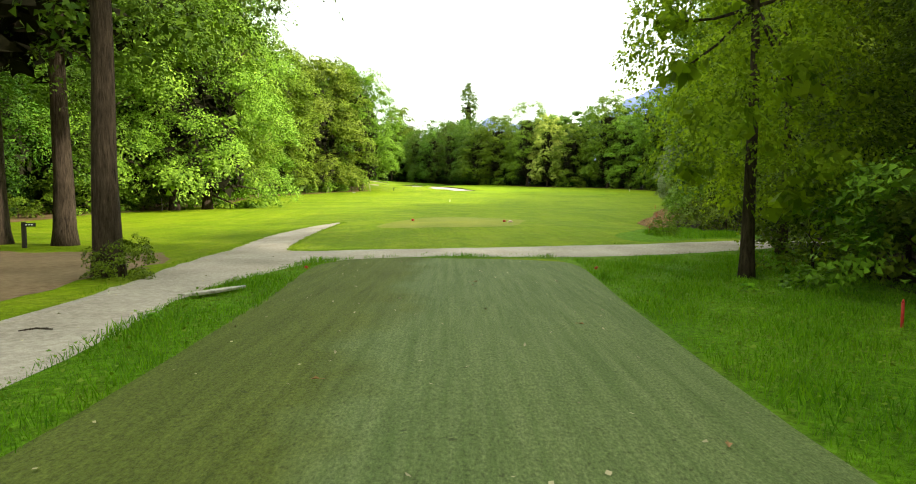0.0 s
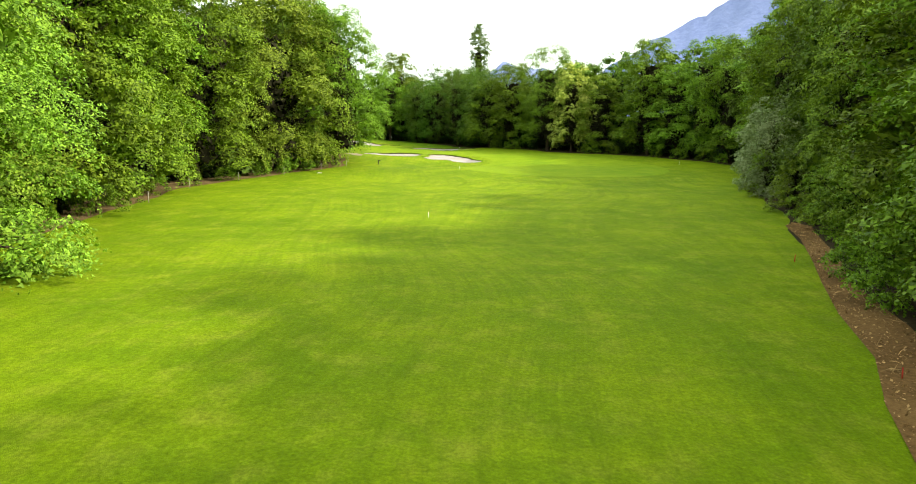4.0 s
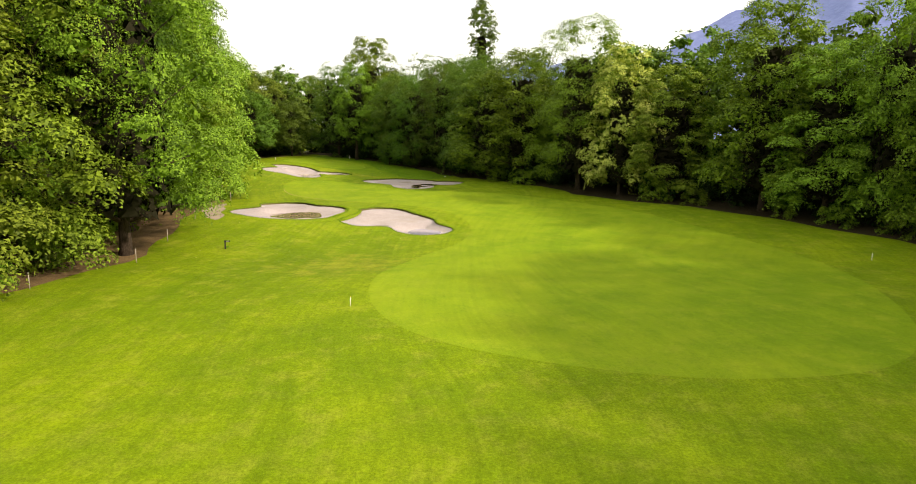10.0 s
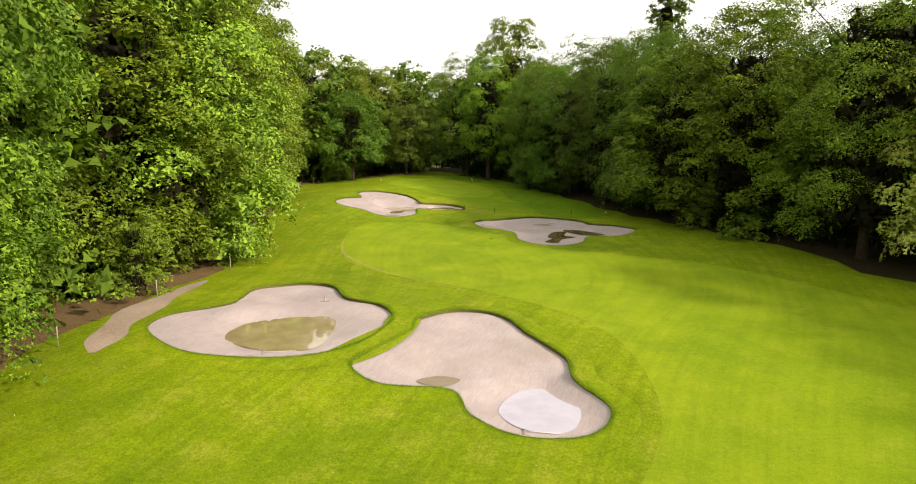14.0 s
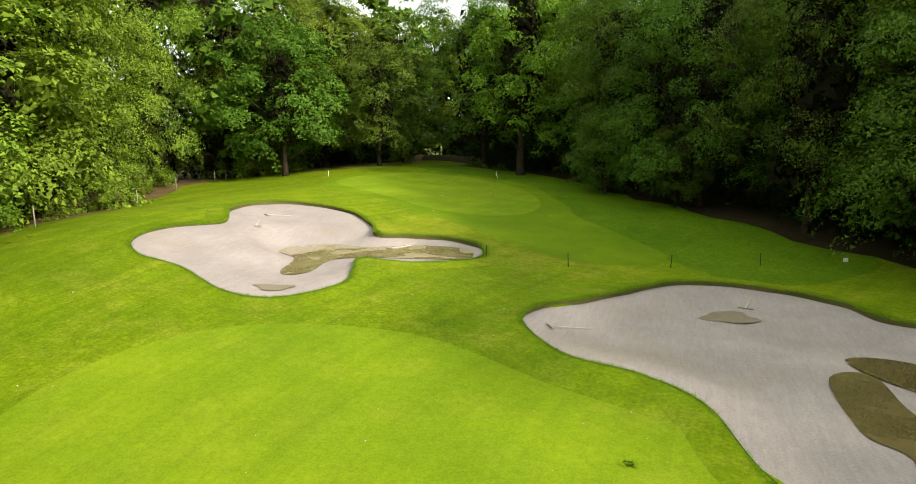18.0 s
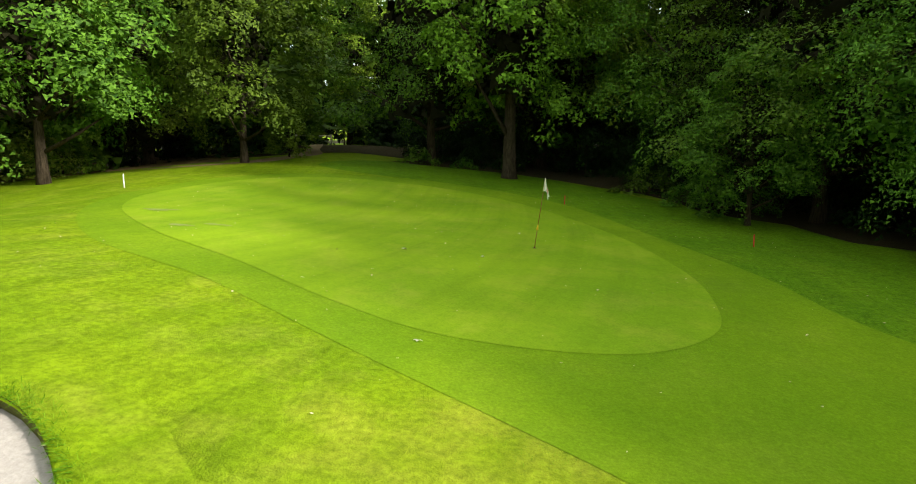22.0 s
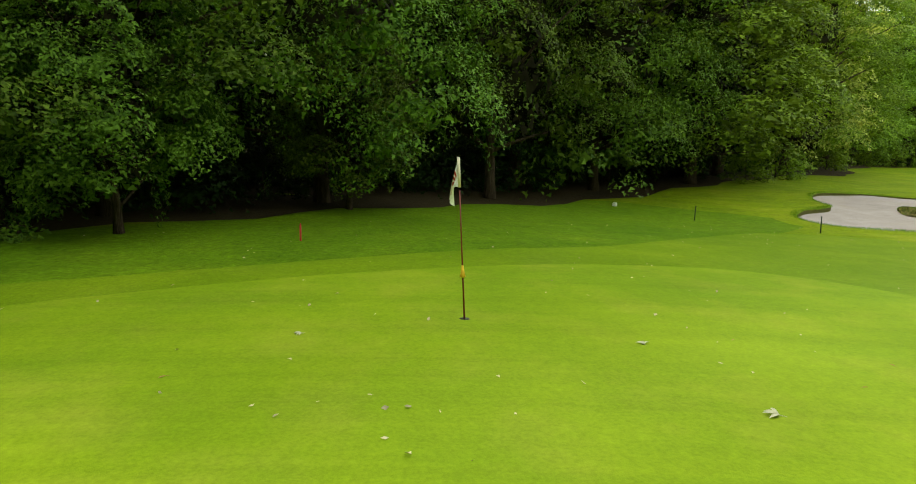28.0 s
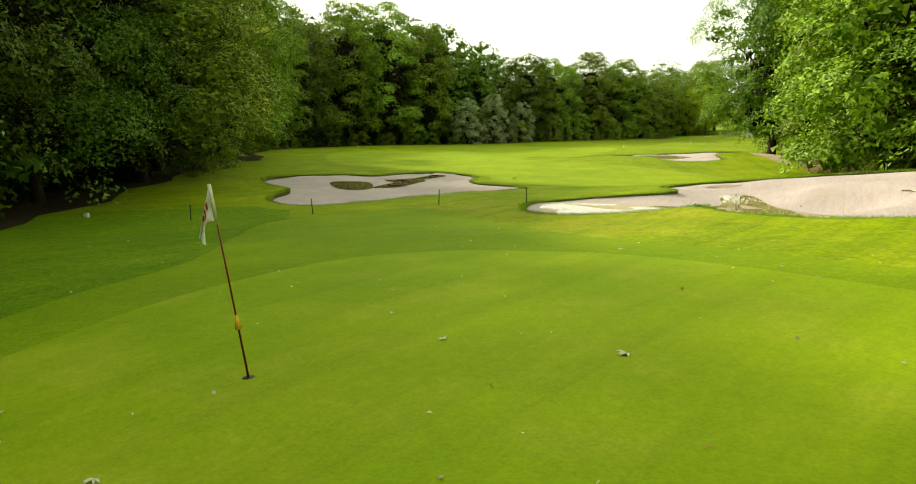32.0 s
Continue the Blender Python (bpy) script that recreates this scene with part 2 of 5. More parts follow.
LEAF = leaf_material("broad_leaves", (0.034, 0.07, 0.004), (0.235, 0.355, 0.026))
LEAF_PALE = leaf_material("pale_leaves", (0.045, 0.088, 0.006), (0.29, 0.41, 0.04))
LEAF_DARK = leaf_material("dark_leaves", (0.025, 0.056, 0.005), (0.145, 0.235, 0.022))
LEAF_FEATHER = leaf_material("feathery_leaves", (0.075, 0.13, 0.006), (0.36, 0.46, 0.03), 0.6)
# leaf green lowered to paint the shade on trees turned from the sun
LEAF_SHADE = leaf_material("leaves_in_shade", (0.024, 0.060, 0.005), (0.14, 0.235, 0.020))
# near-black green puts the shade under the canopy into the leaf colour
LEAF_DEEP = leaf_material("shaded_thicket_leaves", (0.006, 0.016, 0.002), (0.026, 0.054, 0.006))
BANK = grass_material("bank_grass", (0.094, 0.186, 0.006), (0.121, 0.215, 0.007), (0.15, 0.22, 0.011), 0.3, 10.0, 0.6, 0.4)
LUSH = grass_material("lush_grass", (0.090, 0.20, 0.007), (0.13, 0.245, 0.010), (0.18, 0.25, 0.02), 0.0, 14.0, 0.9, 0.4, .5)
LEAF_GOLD = leaf_material("flowering_leaves", (0.14, 0.2, 0.016), (0.56, 0.55, 0.13))
LEAF_SILVER = leaf_material("silver_leaves", (0.12, 0.19, 0.05), (0.4, 0.48, 0.26))
# distance haze is put into the forest's base colour as blue
HILL = plain_noise("forest_haze_blue", (0.17, 0.21, 0.43), (0.25, 0.29, 0.54), 0.05, 1.0, 0.5, 0.012, 0.0, 8.0)


def simple(name, c, rough=0.6, spec=0.3, metal=0.0, vary=0.15, scale=20.0):
    k = Nodes(name, rough, spec)
    k.p.inputs["Metallic"].default_value = metal
    k.color(k.ramp(k.noise(scale), (0.3, tuple(v * (1 - vary) for v in c)), (0.7, tuple(min(1, v * (1 + vary)) for v in c))))
    return k.mat


RED = simple("red_paint", (0.45, 0.03, 0.02))
WHITE = simple("white_paint", (0.75, 0.74, 0.7))
BLACK = simple("black_paint", (0.02, 0.022, 0.02))
YELLOW = simple("yellow_cloth", (0.75, 0.45, 0.03))
CLOTH = simple("white_cloth", (0.78, 0.77, 0.74), 0.9)
GREYWOOD = simple("weathered_wood", (0.36, 0.31, 0.25), 0.9)
DRYLEAF = simple("fallen_leaf", (0.32, 0.17, 0.07), 0.8)
PALELEAF = simple("pale_fallen_leaf", (0.5, 0.48, 0.33), 0.8)


def water_material(name, a, c, muddy=False):
    k = Nodes(name, 0.02, 0.9)
    k.p.inputs["IOR"].default_value = 1.85
    k.color(k.ramp(k.noise(0.8), (0.35, a), (0.65, c)))
    if muddy:
        film = k.noise(0.55, 3.0, 0.5)
        k.feed(k.p, "Roughness", k.ramp(film, (0.56, (0.02,) * 3), (0.60, (0.5,) * 3)))
        k.feed(k.p, "Specular IOR Level", k.ramp(film, (0.56, (0.9,) * 3), (0.60, (0.12,) * 3)))
    k.bump(k.noise(1.5), 0.02, 0.01)
    return k.mat


WATER = water_material("muddy_water", (0.27, 0.215, 0.105), (0.34, 0.275, 0.145))
MUDDY = water_material("shallow_muddy_water", (0.27, 0.215, 0.105), (0.34, 0.275, 0.145), True)
# pale lilac base colour paints the sky's reflection into this water
SKY_TINTED = water_material("sky_tinted_water", (0.34, 0.31, 0.38), (0.40, 0.37, 0.45))
BROWN = water_material("brown_water", (0.13, 0.095, 0.035), (0.19, 0.145, 0.06))

# ---- lie of the land ----
KNOTS = np.array([
    (0, 12, -.65), (5, 22, -.78), (-4, 20, -.67), (10, 26, -.66), (-14, 30, -.7), (0, 35, -.05), (9.5, 31.6, -.5), (-6.7, 35.3, -.35),
    (12.8, 41, -.8), (16.7, 54, -.45), (-12, 58, .1), (2, 108.8, .95), (-21.7, 134, 1.86), (.4, 137.7, 2.35), (1, 155, 2.0), (-6, 163, 2.2),
    (-7.7, 168.4, 3.3), (4.4, 169.5, 2.74), (-19.7, 168, 4.2), (-13.6, 179, 4.2), (-22, 209, 5.1), (-33.5, 213.4, 6.85), (-35, 224, 7.4),
    (-19, 221.5, 5.72), (2.6, 210.9, 4.75), (-6, 227.2, 4.7), (-26.6, 259.4, 7.1), (-42, 257, 8.0), (-48, 285, 8.3), (-44, 271, 8.1), (-2.6, 217.6, 4.84), (-15.2, 213, 4.95)])
GREEN_KNOTS = np.array([
    (-24.2, 240.4, 6.47), (-33.7, 238.4, 7.25), (-27.8, 238.3, 6.67), (-25.5, 237.5, 6.53), (-24.8, 242.5, 6.6), (-29.1, 234.4, 6.72),
    (-25.8, 231.8, 6.48), (-10.3, 224.4, 4.98), (-15, 221.5, 5.12), (-26, 223.5, 5.93), (-23.5, 224.6, 5.87)])
KNOTS = np.concatenate([KNOTS, GREEN_KNOTS])
RISE_Y = np.array([-40, 20, 60, 108, 150, 185, 222, 245, 290, 600.0])
RISE_Z = np.array([-.8, -.65, -.3, .95, 2.2, 3.8, 5.3, 6.3, 7.2, 9.0])


def rise(y):
    y = np.clip(np.asarray(y, float), -40, 600)
    i = np.clip(np.searchsorted(RISE_Y, y, side="right") - 1, 0, len(RISE_Y) - 2)
    f = (y - RISE_Y[i]) / (RISE_Y[i + 1] - RISE_Y[i])
    f = f * f * (3 - 2 * f) * .5 + f * .5
    return RISE_Z[i] + (RISE_Z[i + 1] - RISE_Z[i]) * f


SPREAD = 2 * 9.0 ** 2
NEARNESS = np.exp(-((KNOTS[:, None, :2] - KNOTS[None, :, :2]) ** 2).sum(-1) / SPREAD)
SWELL = np.linalg.solve(NEARNESS + .06 * np.eye(len(KNOTS)), KNOTS[:, 2] - rise(KNOTS[:, 1]))


def land(x, y):
    """Height of the ground, for numbers or arrays."""
    x, y = np.asarray(x, float), np.asarray(y, float)
    z = rise(y)
    for (a, b, _), w in zip(KNOTS, SWELL):
        z = z + w * np.exp(-((x - a) ** 2 + (y - b) ** 2) / SPREAD)
    return z


def smooth(points, per=6, closed=True):
    """A Catmull-Rom curve through a few plan points."""
    p = np.array(points, float)
    n, out = len(p), []
    for i in range(n if closed else n - 1):
        a, b, c, d = (p[(i + k) % n] if closed else p[min(max(i + k, 0), n - 1)] for k in (-1, 0, 1, 2))
        for t in np.arange(per) / per:
            out.append(.5 * (2 * b + (c - a) * t + (2 * a - 5 * b + 4 * c - d) * t * t + (3 * b - a - 3 * c + d) * t ** 3))
    if not closed:
        out.append(p[-1])
    return np.array(out)


def inside(poly, x, y):
    """Which of the places lie inside a closed outline."""
    x, y = np.asarray(x, float), np.asarray(y, float)
    hit = np.zeros(x.shape, bool)
    px, py = poly[:, 0], poly[:, 1]
    j = len(poly) - 1
    for i in range(len(poly)):
        if py[i] != py[j]:
            hit ^= ((py[i] > y) != (py[j] > y)) & (x < (px[j] - px[i]) * (y - py[i]) / (py[j] - py[i]) + px[i])
        j = i
    return hit


def gap_to(poly, x, y):
    """Distance from places to an outline."""
    x, y = np.asarray(x, float), np.asarray(y, float)
    best = np.full(x.shape, 1e9)
    for a, b in zip(poly, np.roll(poly, -1, 0)):
        d = b - a
        t = np.clip(((x - a[0]) * d[0] + (y - a[1]) * d[1]) / max(d @ d, 1e-9), 0, 1)
        best = np.minimum(best, np.hypot(x - a[0] - t * d[0], y - a[1] - t * d[1]))
    return best


from mathutils.geometry import delaunay_2d_cdt


def sheet(poly, step):
    """Plan triangles that fill an outline."""
    lo, hi = poly.min(0), poly.max(0)
    gx, gy = np.meshgrid(np.arange(lo[0] + step / 2, hi[0], step), np.arange(lo[1] + step / 2, hi[1], step))
    gx, gy = gx.ravel(), gy.ravel()
    keep = inside(poly, gx, gy)
    gx, gy = gx[keep], gy[keep]
    far = gap_to(poly, gx, gy) > step * .45
    pts = [Vector(p) for p in poly] + [Vector((a, b)) for a, b in zip(gx[far], gy[far])]
    n = len(poly)
    v, _, f, *_ = delaunay_2d_cdt(pts, [(i, (i + 1) % n) for i in range(n)], [], 1, 1e-5)
    return np.array([(p.x, p.y) for p in v]), [tuple(q) for q in f]


def mesh_of(name, verts, faces, material, smooth_faces=False):
    me = bpy.data.meshes.new(name)
    me.from_pydata([tuple(map(float, v)) for v in verts], [], faces)
    me.materials.append(material)
    if smooth_faces:
        me.polygons.foreach_set("use_smooth", [True] * len(me.polygons))
    me.update()
    return me


def drape(name, poly, material, lift, step, label, kind="structure"):
    """A thin skin that follows the ground inside an outline."""
    v, f = sheet(poly, step)
    ob = new(name, mesh_of(name, np.c_[v, land(v[:, 0], v[:, 1]) + lift], f, material, True))
    return tagged(ob, label, name.replace("_", " "), kind=kind)


def ragged(poly, amount, seed):
    """The outline with an uneven, trodden edge."""
    rng = np.random.default_rng(seed)
    fine = smooth(poly, 2)
    return fine + rng.normal(0, amount, fine.shape)


# outlines, in plan
BUNKER_1 = smooth([(-20.2, 168.8), (-21.2, 171.2), (-19.4, 174.7), (-20.8, 179.2), (-18.8, 182), (-16.2, 181.9), (-13.5, 178.9), (-10.8, 178.2), (-9, 176.2), (-8.7, 173), (-9.4, 170.8), (-10.8, 169.1), (-13.2, 167.8), (-16.6, 167.2)])
BUNKER_2 = smooth([(-8.2, 169.3), (-8, 171.1), (-7.2, 174.4), (-7.5, 176.7), (-5.9, 179.3), (-3.2, 179.3), (-.9, 176.8), (1.6, 174.3), (2.4, 172), (4.4, 169.5), (3.8, 167.1), (1.1, 166.3), (-1.4, 167.3), (-2.9, 169), (-6.2, 168.3)])
BUNKER_3 = smooth([(-33.8, 214), (-34, 216.5), (-32.7, 218.9), (-35.2, 222.8), (-35.2, 226.4), (-33, 227.8), (-29.9, 227.6), (-27.2, 225.2), (-25.9, 223.2), (-24.2, 224.2), (-22.2, 224.8), (-20.5, 224.2), (-19.5, 222.6), (-19.4, 220.7), (-21.6, 218.5), (-24, 217.7), (-23.5, 216), (-22.9, 213.9), (-24.1, 211.3), (-26.2, 210.8), (-29.3, 212), (-31.9, 212.4)])
BUNKER_4 = smooth([(-15.2, 213), (-14.9, 215), (-13.4, 216.6), (-11.7, 219), (-10.2, 221.2), (-8, 222.3), (-5.4, 221.8), (-3.6, 220.2), (-2.6, 217.9), (.1, 216.9), (2.7, 214.6), (2.8, 211.6), (1.2, 209.1), (-1.4, 208.1), (-1.6, 205.1), (-3, 203.1), (-5.4, 202.9), (-7.9, 204.9), (-9.2, 208.3), (-11, 209.8), (-13.3, 210.6)])
BUNKERS = (BUNKER_1, BUNKER_2, BUNKER_3, BUNKER_4)
GREEN = smooth([(-38.9, 241.6), (-40.3, 245.6), (-38.9, 249.8), (-35.2, 252.7), (-29.6, 252.6), (-25, 249.4), (-21.7, 244), (-20.1, 239.4), (-19.8, 236.4), (-20.3, 234), (-22.2, 232.4), (-25.4, 232.2), (-28.1, 233.3), (-31, 235.1), (-34.8, 237.4)])
FRINGE = smooth([(-40, 241), (-41.6, 245.8), (-40, 251), (-35.4, 254), (-28.8, 254.4), (-23.4, 250.6), (-20.2, 244), (-17.9, 239), (-16.8, 235.6), (-13.9, 231.8), (-11.1, 228.2), (-10.6, 226.2), (-12.2, 223.9), (-15, 223), (-17.5, 224.6), (-22.2, 228.2), (-27.5, 231.4), (-30.8, 233.4), (-35.6, 235.9)])
FAIRWAY = smooth([(5.4, 133), (12.5, 130), (21, 129), (29.7, 131.7), (35, 140), (37, 154), (32, 169), (25, 183), (13, 196), (4, 200), (-4, 201.5), (-9, 206.3), (-13, 208.2), (-18.4, 210.4), (-24, 208.4), (-26, 203), (-22.5, 195), (-19.2, 190.6), (-14.2, 187.4), (-6, 184.5), (2.5, 179.5), (6.3, 171), (5.6, 163), (2.6, 156.5), (.4, 147), (1.6, 138.5)])
TEE_OUT = smooth([(-3.1, -6), (-3.15, 5), (-3.4, 11), (-3.8, 17.4), (-2.7, 19.5), (0, 19.9), (2.4, 19.8), (3.5, 18.4), (3.0, 11), (2.7, 5), (2.6, -6)], 5)
RED_TEE = smooth([(-4, 31.4), (-2.6, 37.6), (-1.6, 40.4), (.8, 42), (3.2, 41.4), (4.1, 38.8), (3.6, 35.6), (2.6, 31.6), (-.6, 30.6)], 6)
PATH_MAIN = smooth([(-4.2, -6), (-4.3, 6), (-4.9, 11.5), (-4.6, 15.5), (-3.8, 18.4), (-.8, 20.4), (3.5, 20.9), (7.5, 22.2), (11, 24), (16, 26.6), (24, 30), (23, 32), (14.5, 28.8), (8, 25.6), (5.1, 24.6), (1.5, 23.4), (-1.5, 22.6), (-3.4, 22.1), (-4.8, 21.6), (-5.8, 21.9), (-6.1, 23.2), (-6.4, 26), (-6.55, 29), (-6.55, 32), (-6.6, 35.3), (-6.85, 36.5), (-7.7, 33.5), (-8.2, 30), (-8.2, 26), (-7.95, 23), (-7.6, 18), (-6.9, 13), (-6.6, 9), (-6.8, -6)], 4)
YARD = smooth([(-8.2, 15), (-8.6, 19.5), (-12, 21.5), (-20, 21), (-28, 18), (-30, 8), (-22, 5), (-12, 7.5), (-8.4, 9)], 4)
EDGE_L = smooth([(-27, 24), (-28.5, 50), (-28, 62), (-30, 90), (-33.5, 112), (-30, 125), (-25, 138), (-21.5, 150), (-23, 160), (-25.5, 172), (-28.5, 185), (-35, 198), (-41, 212), (-49, 228), (-57, 243), (-58, 251), (-52, 256), (-44.5, 258.5)], 4, False)
EDGE_R = smooth([(10, -22), (9, -8), (9.2, 14), (11.5, 20), (15, 33), (13.5, 40), (18, 57), (25, 76), (32, 96), (35.5, 109), (43, 127), (52, 148), (50, 162), (43, 174), (34.5, 186), (23, 195.5), (14, 206), (6, 216), (1.5, 223), (-3.8, 230.5), (-9.5, 237.5), (-15, 243.5), (-19, 249.5), (-25, 258.5), (-36, 262.5)], 4, False)

# ---- ground ----
gx = np.r_[-4200, -2200, -1100, -600, -350, -220, -150, -110, -85, np.arange(-68, 70, 1.0), 85, 110, 150, 220, 350, 600, 1100, 2200, 4200]
gy = np.r_[-4200, -2200, -1100, -500, -250, -120, -60, -30, np.arange(-14, 292, 1.0), 305, 330, 380, 480, 700, 1200, 2200, 4200]
XX, YY = np.meshgrid(gx, gy)
ZZ = land(XX, YY)
for b in BUNKERS:
    ZZ = np.where(inside(b, XX, YY), ZZ - 2.2, ZZ)
nx, ny = len(gx), len(gy)
ids = np.arange(nx * ny).reshape(ny, nx)
quads = np.stack([ids[:-1, :-1], ids[:-1, 1:], ids[1:, 1:], ids[1:, :-1]], -1).reshape(-1, 4)
ground = new("ground", mesh_of("ground", np.c_[XX.ravel(), YY.ravel(), ZZ.ravel()], quads.tolist(), ROUGH, True))
tagged(ground, "mown rough grass of a golf hole, rising gently to the green", "grass", kind="structure")

drape("fairway", FAIRWAY, LAWN, .008, 1.0, "short mown pale green fairway with faint mowing lines")
drape("fringe", FRINGE, APRON, .008, 1.0, "close mown fringe round the putting green")
BANK_OUT = smooth([(-6, 222.5), (-10.6, 226.4), (-11.2, 228.3), (-14, 231.9), (-16.9, 235.7), (-18, 239.1), (-20.3, 244.1), (-23.5, 250.7), (-28.9, 254.5), (-34, 255.4), (-38, 258), (-36, 264), (-27, 263), (-20, 255), (-15, 248), (-9, 241), (-3, 234), (0, 229)], 4)
drape("bank", BANK_OUT, BANK, .004, 1.0, "deeper green rough between the fringe and the wood")
drape("putting_green", GREEN, PUTT, .016, 1.0, "smooth pale putting green with scattered fallen leaves")
drape("tee", TEE_OUT, TEE, .012, .8, "worn grey-green tee surface with combed lines")
drape("forward_tee", RED_TEE, WORN, .01, .8, "short mown forward tee with rounded end")
VERGE = smooth([(-3.0, -6), (-3.1, 5), (-3.4, 11), (-3.8, 17.2), (-3, 19.6), (0, 20.1), (3, 20.2), (3.2, 18), (2.9, 11), (2.6, 5), (2.6, -6), (9.5, -6), (12, 10), (12.5, 18), (14, 23), (17, 27), (12, 25.5), (5, 22.6), (-1, 21.4), (-4.6, 19.4), (-5.2, 15), (-5.3, 11), (-4.8, 5), (-4.8, -6)], 3)
drape("verge", VERGE, LUSH, .005, .8, "lush unmown grass that borders the tee")
drape("nook", smooth([(7.6, 26.2), (11, 28.2), (15, 30.6), (17, 34), (15, 40), (13, 41), (11, 37), (8.8, 32), (7, 28.6)], 4), LUSH, .005, .8, "lush taller grass in a nook beside the path")
drape("path", ragged(PATH_MAIN, .045, 3), GRAVEL, .01, .8, "pale gravel cart path that crosses before the tee")
drape("yard", ragged(YARD, .35, 5), SOIL, .008, 1.0, "bare brown trodden soil under tall trees")


def floor_strip(name, line, side, label):
    d = np.gradient(line, axis=0)
    n = np.c_[-d[:, 1], d[:, 0]] / np.linalg.norm(d, axis=1)[:, None] * side
    rows = [0, 1.2, 3, 6, 10, 16, 24, 34, 46]
    v, f = [], []
    for i in range(len(line)):
        for k, w in enumerate(rows):
            p = line[i] + n[i] * (w + (2.4 if side < 0 and line[i][1] > 200 else 0) + (.5 * math.sin(i * 1.7) if k == 0 else 0))
            v.append((p[0], p[1], float(land(p[0], p[1])) + .016))
    m = len(rows)
    for i in range(len(line) - 1):
        for k in range(m - 1):
            f.append((i * m + k, (i + 1) * m + k, (i + 1) * m + k + 1, i * m + k + 1))
    ob = new(name, mesh_of(name, v, f, LEAVES_DRY if side > 0 else LITTER_SHADED, True))
    return tagged(ob, label, "woodland floor", kind="structure")


drape("woodland_floor_north", smooth([(-76, 258), (-62, 262), (-47, 260), (-43.5, 266), (-40.5, 272), (-33, 268), (-22, 264.5), (-5, 268), (12, 300), (-20, 338), (-84, 332)], 3), LITTER_SHADED, .012, 2.5, "leaf litter under the trees behind the green, darkened for shade")
floor_strip("woodland_floor_west", EDGE_L, 1, "brown leaf litter and bare soil along the wood")
# the east floor's litter has the wood's shade in its colour
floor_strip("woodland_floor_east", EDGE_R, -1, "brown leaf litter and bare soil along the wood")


# ---- bunkers ----
def part(name, mesh, parent, label=""):
    ob = new(name, mesh)
    ob.parent = parent
    return tagged(ob, label) if label else ob


def outward(poly):
    d = np.roll(poly, -1, 0) - np.roll(poly, 1, 0)
    n = np.c_[d[:, 1], -d[:, 0]] / np.maximum(np.linalg.norm(d, axis=1), 1e-6)[:, None]
    area = (poly[:, 0] * np.roll(poly[:, 1], -1) - np.roll(poly[:, 0], -1) * poly[:, 1]).sum()
    return n if area > 0 else -n


LIP = plain_noise("turf_lip", (0.07, 0.08, 0.02), (0.18, 0.17, 0.06), 12.0, 0.95, 0.8, 0.4, 0.1)


def bunker(poly, pools, label):
    base = poly.mean(0)
    ob = new("bunker", None)
    ob.location = (base[0], base[1], float(land(*base)))
    tagged(ob, label, "bunker", "sand bunkers")
    inv = Matrix.Translation(ob.location).inverted()
    n = outward(poly)
    rng = np.random.default_rng(int(abs(base[0]) * 10))
    wob = 1 + .25 * np.sin(np.arange(len(poly)) * 1.3) + .15 * rng.standard_normal(len(poly))
    # turf collar
    rings = [(-.06, .0, None), (0, .035, None), (.25, .045, None), (.8, .03, None), (1.7, -.04, None)]
    v, f, m = [], [], len(poly)
    for w, lift, _ in rings:
        p = poly + n * (w * (wob[:, None] if w <= .3 else 1))
        v += [(a, b, float(c)) for a, b, c in np.c_[p, land(p[:, 0], p[:, 1]) + lift]]
    for r in range(len(rings) - 1):
        for i in range(m):
            f.append((r * m + i, r * m + (i + 1) % m, (r + 1) * m + (i + 1) % m, (r + 1) * m + i))
    me = mesh_of("collar", v, f, ROUGH, True)
    me.transform(inv)
    part("collar", me, ob, "mown turf collar round the sand")
    # turf lip
    v, f = [], []
    for w, lift in ((-.05, .03), (-.02, -.26), (.12, -.6)):
        p = poly + n * w
        v += [(a, b, float(c)) for a, b, c in np.c_[p, land(p[:, 0], p[:, 1]) + lift]]
    for r in range(2):
        for i in range(m):
            f.append((r * m + i, (r + 1) * m + i, (r + 1) * m + (i + 1) % m, r * m + (i + 1) % m))
    me = mesh_of("lip", v, f, LIP, True)
    me.transform(inv)
    part("lip", me, ob, "dark cut turf lip")
    # sand
    v, f = sheet(poly, .5)
    z = sand_height(poly, pools, v[:, 0], v[:, 1]) + .025 * np.sin(v[:, 0] * 1.9) * np.sin(v[:, 1] * 1.6)
    me = mesh_of("sand", np.c_[v, z], f, SAND, True)
    me.transform(inv)
    part("sand", me, ob, "pale pinkish sand with rake marks")
    return ob


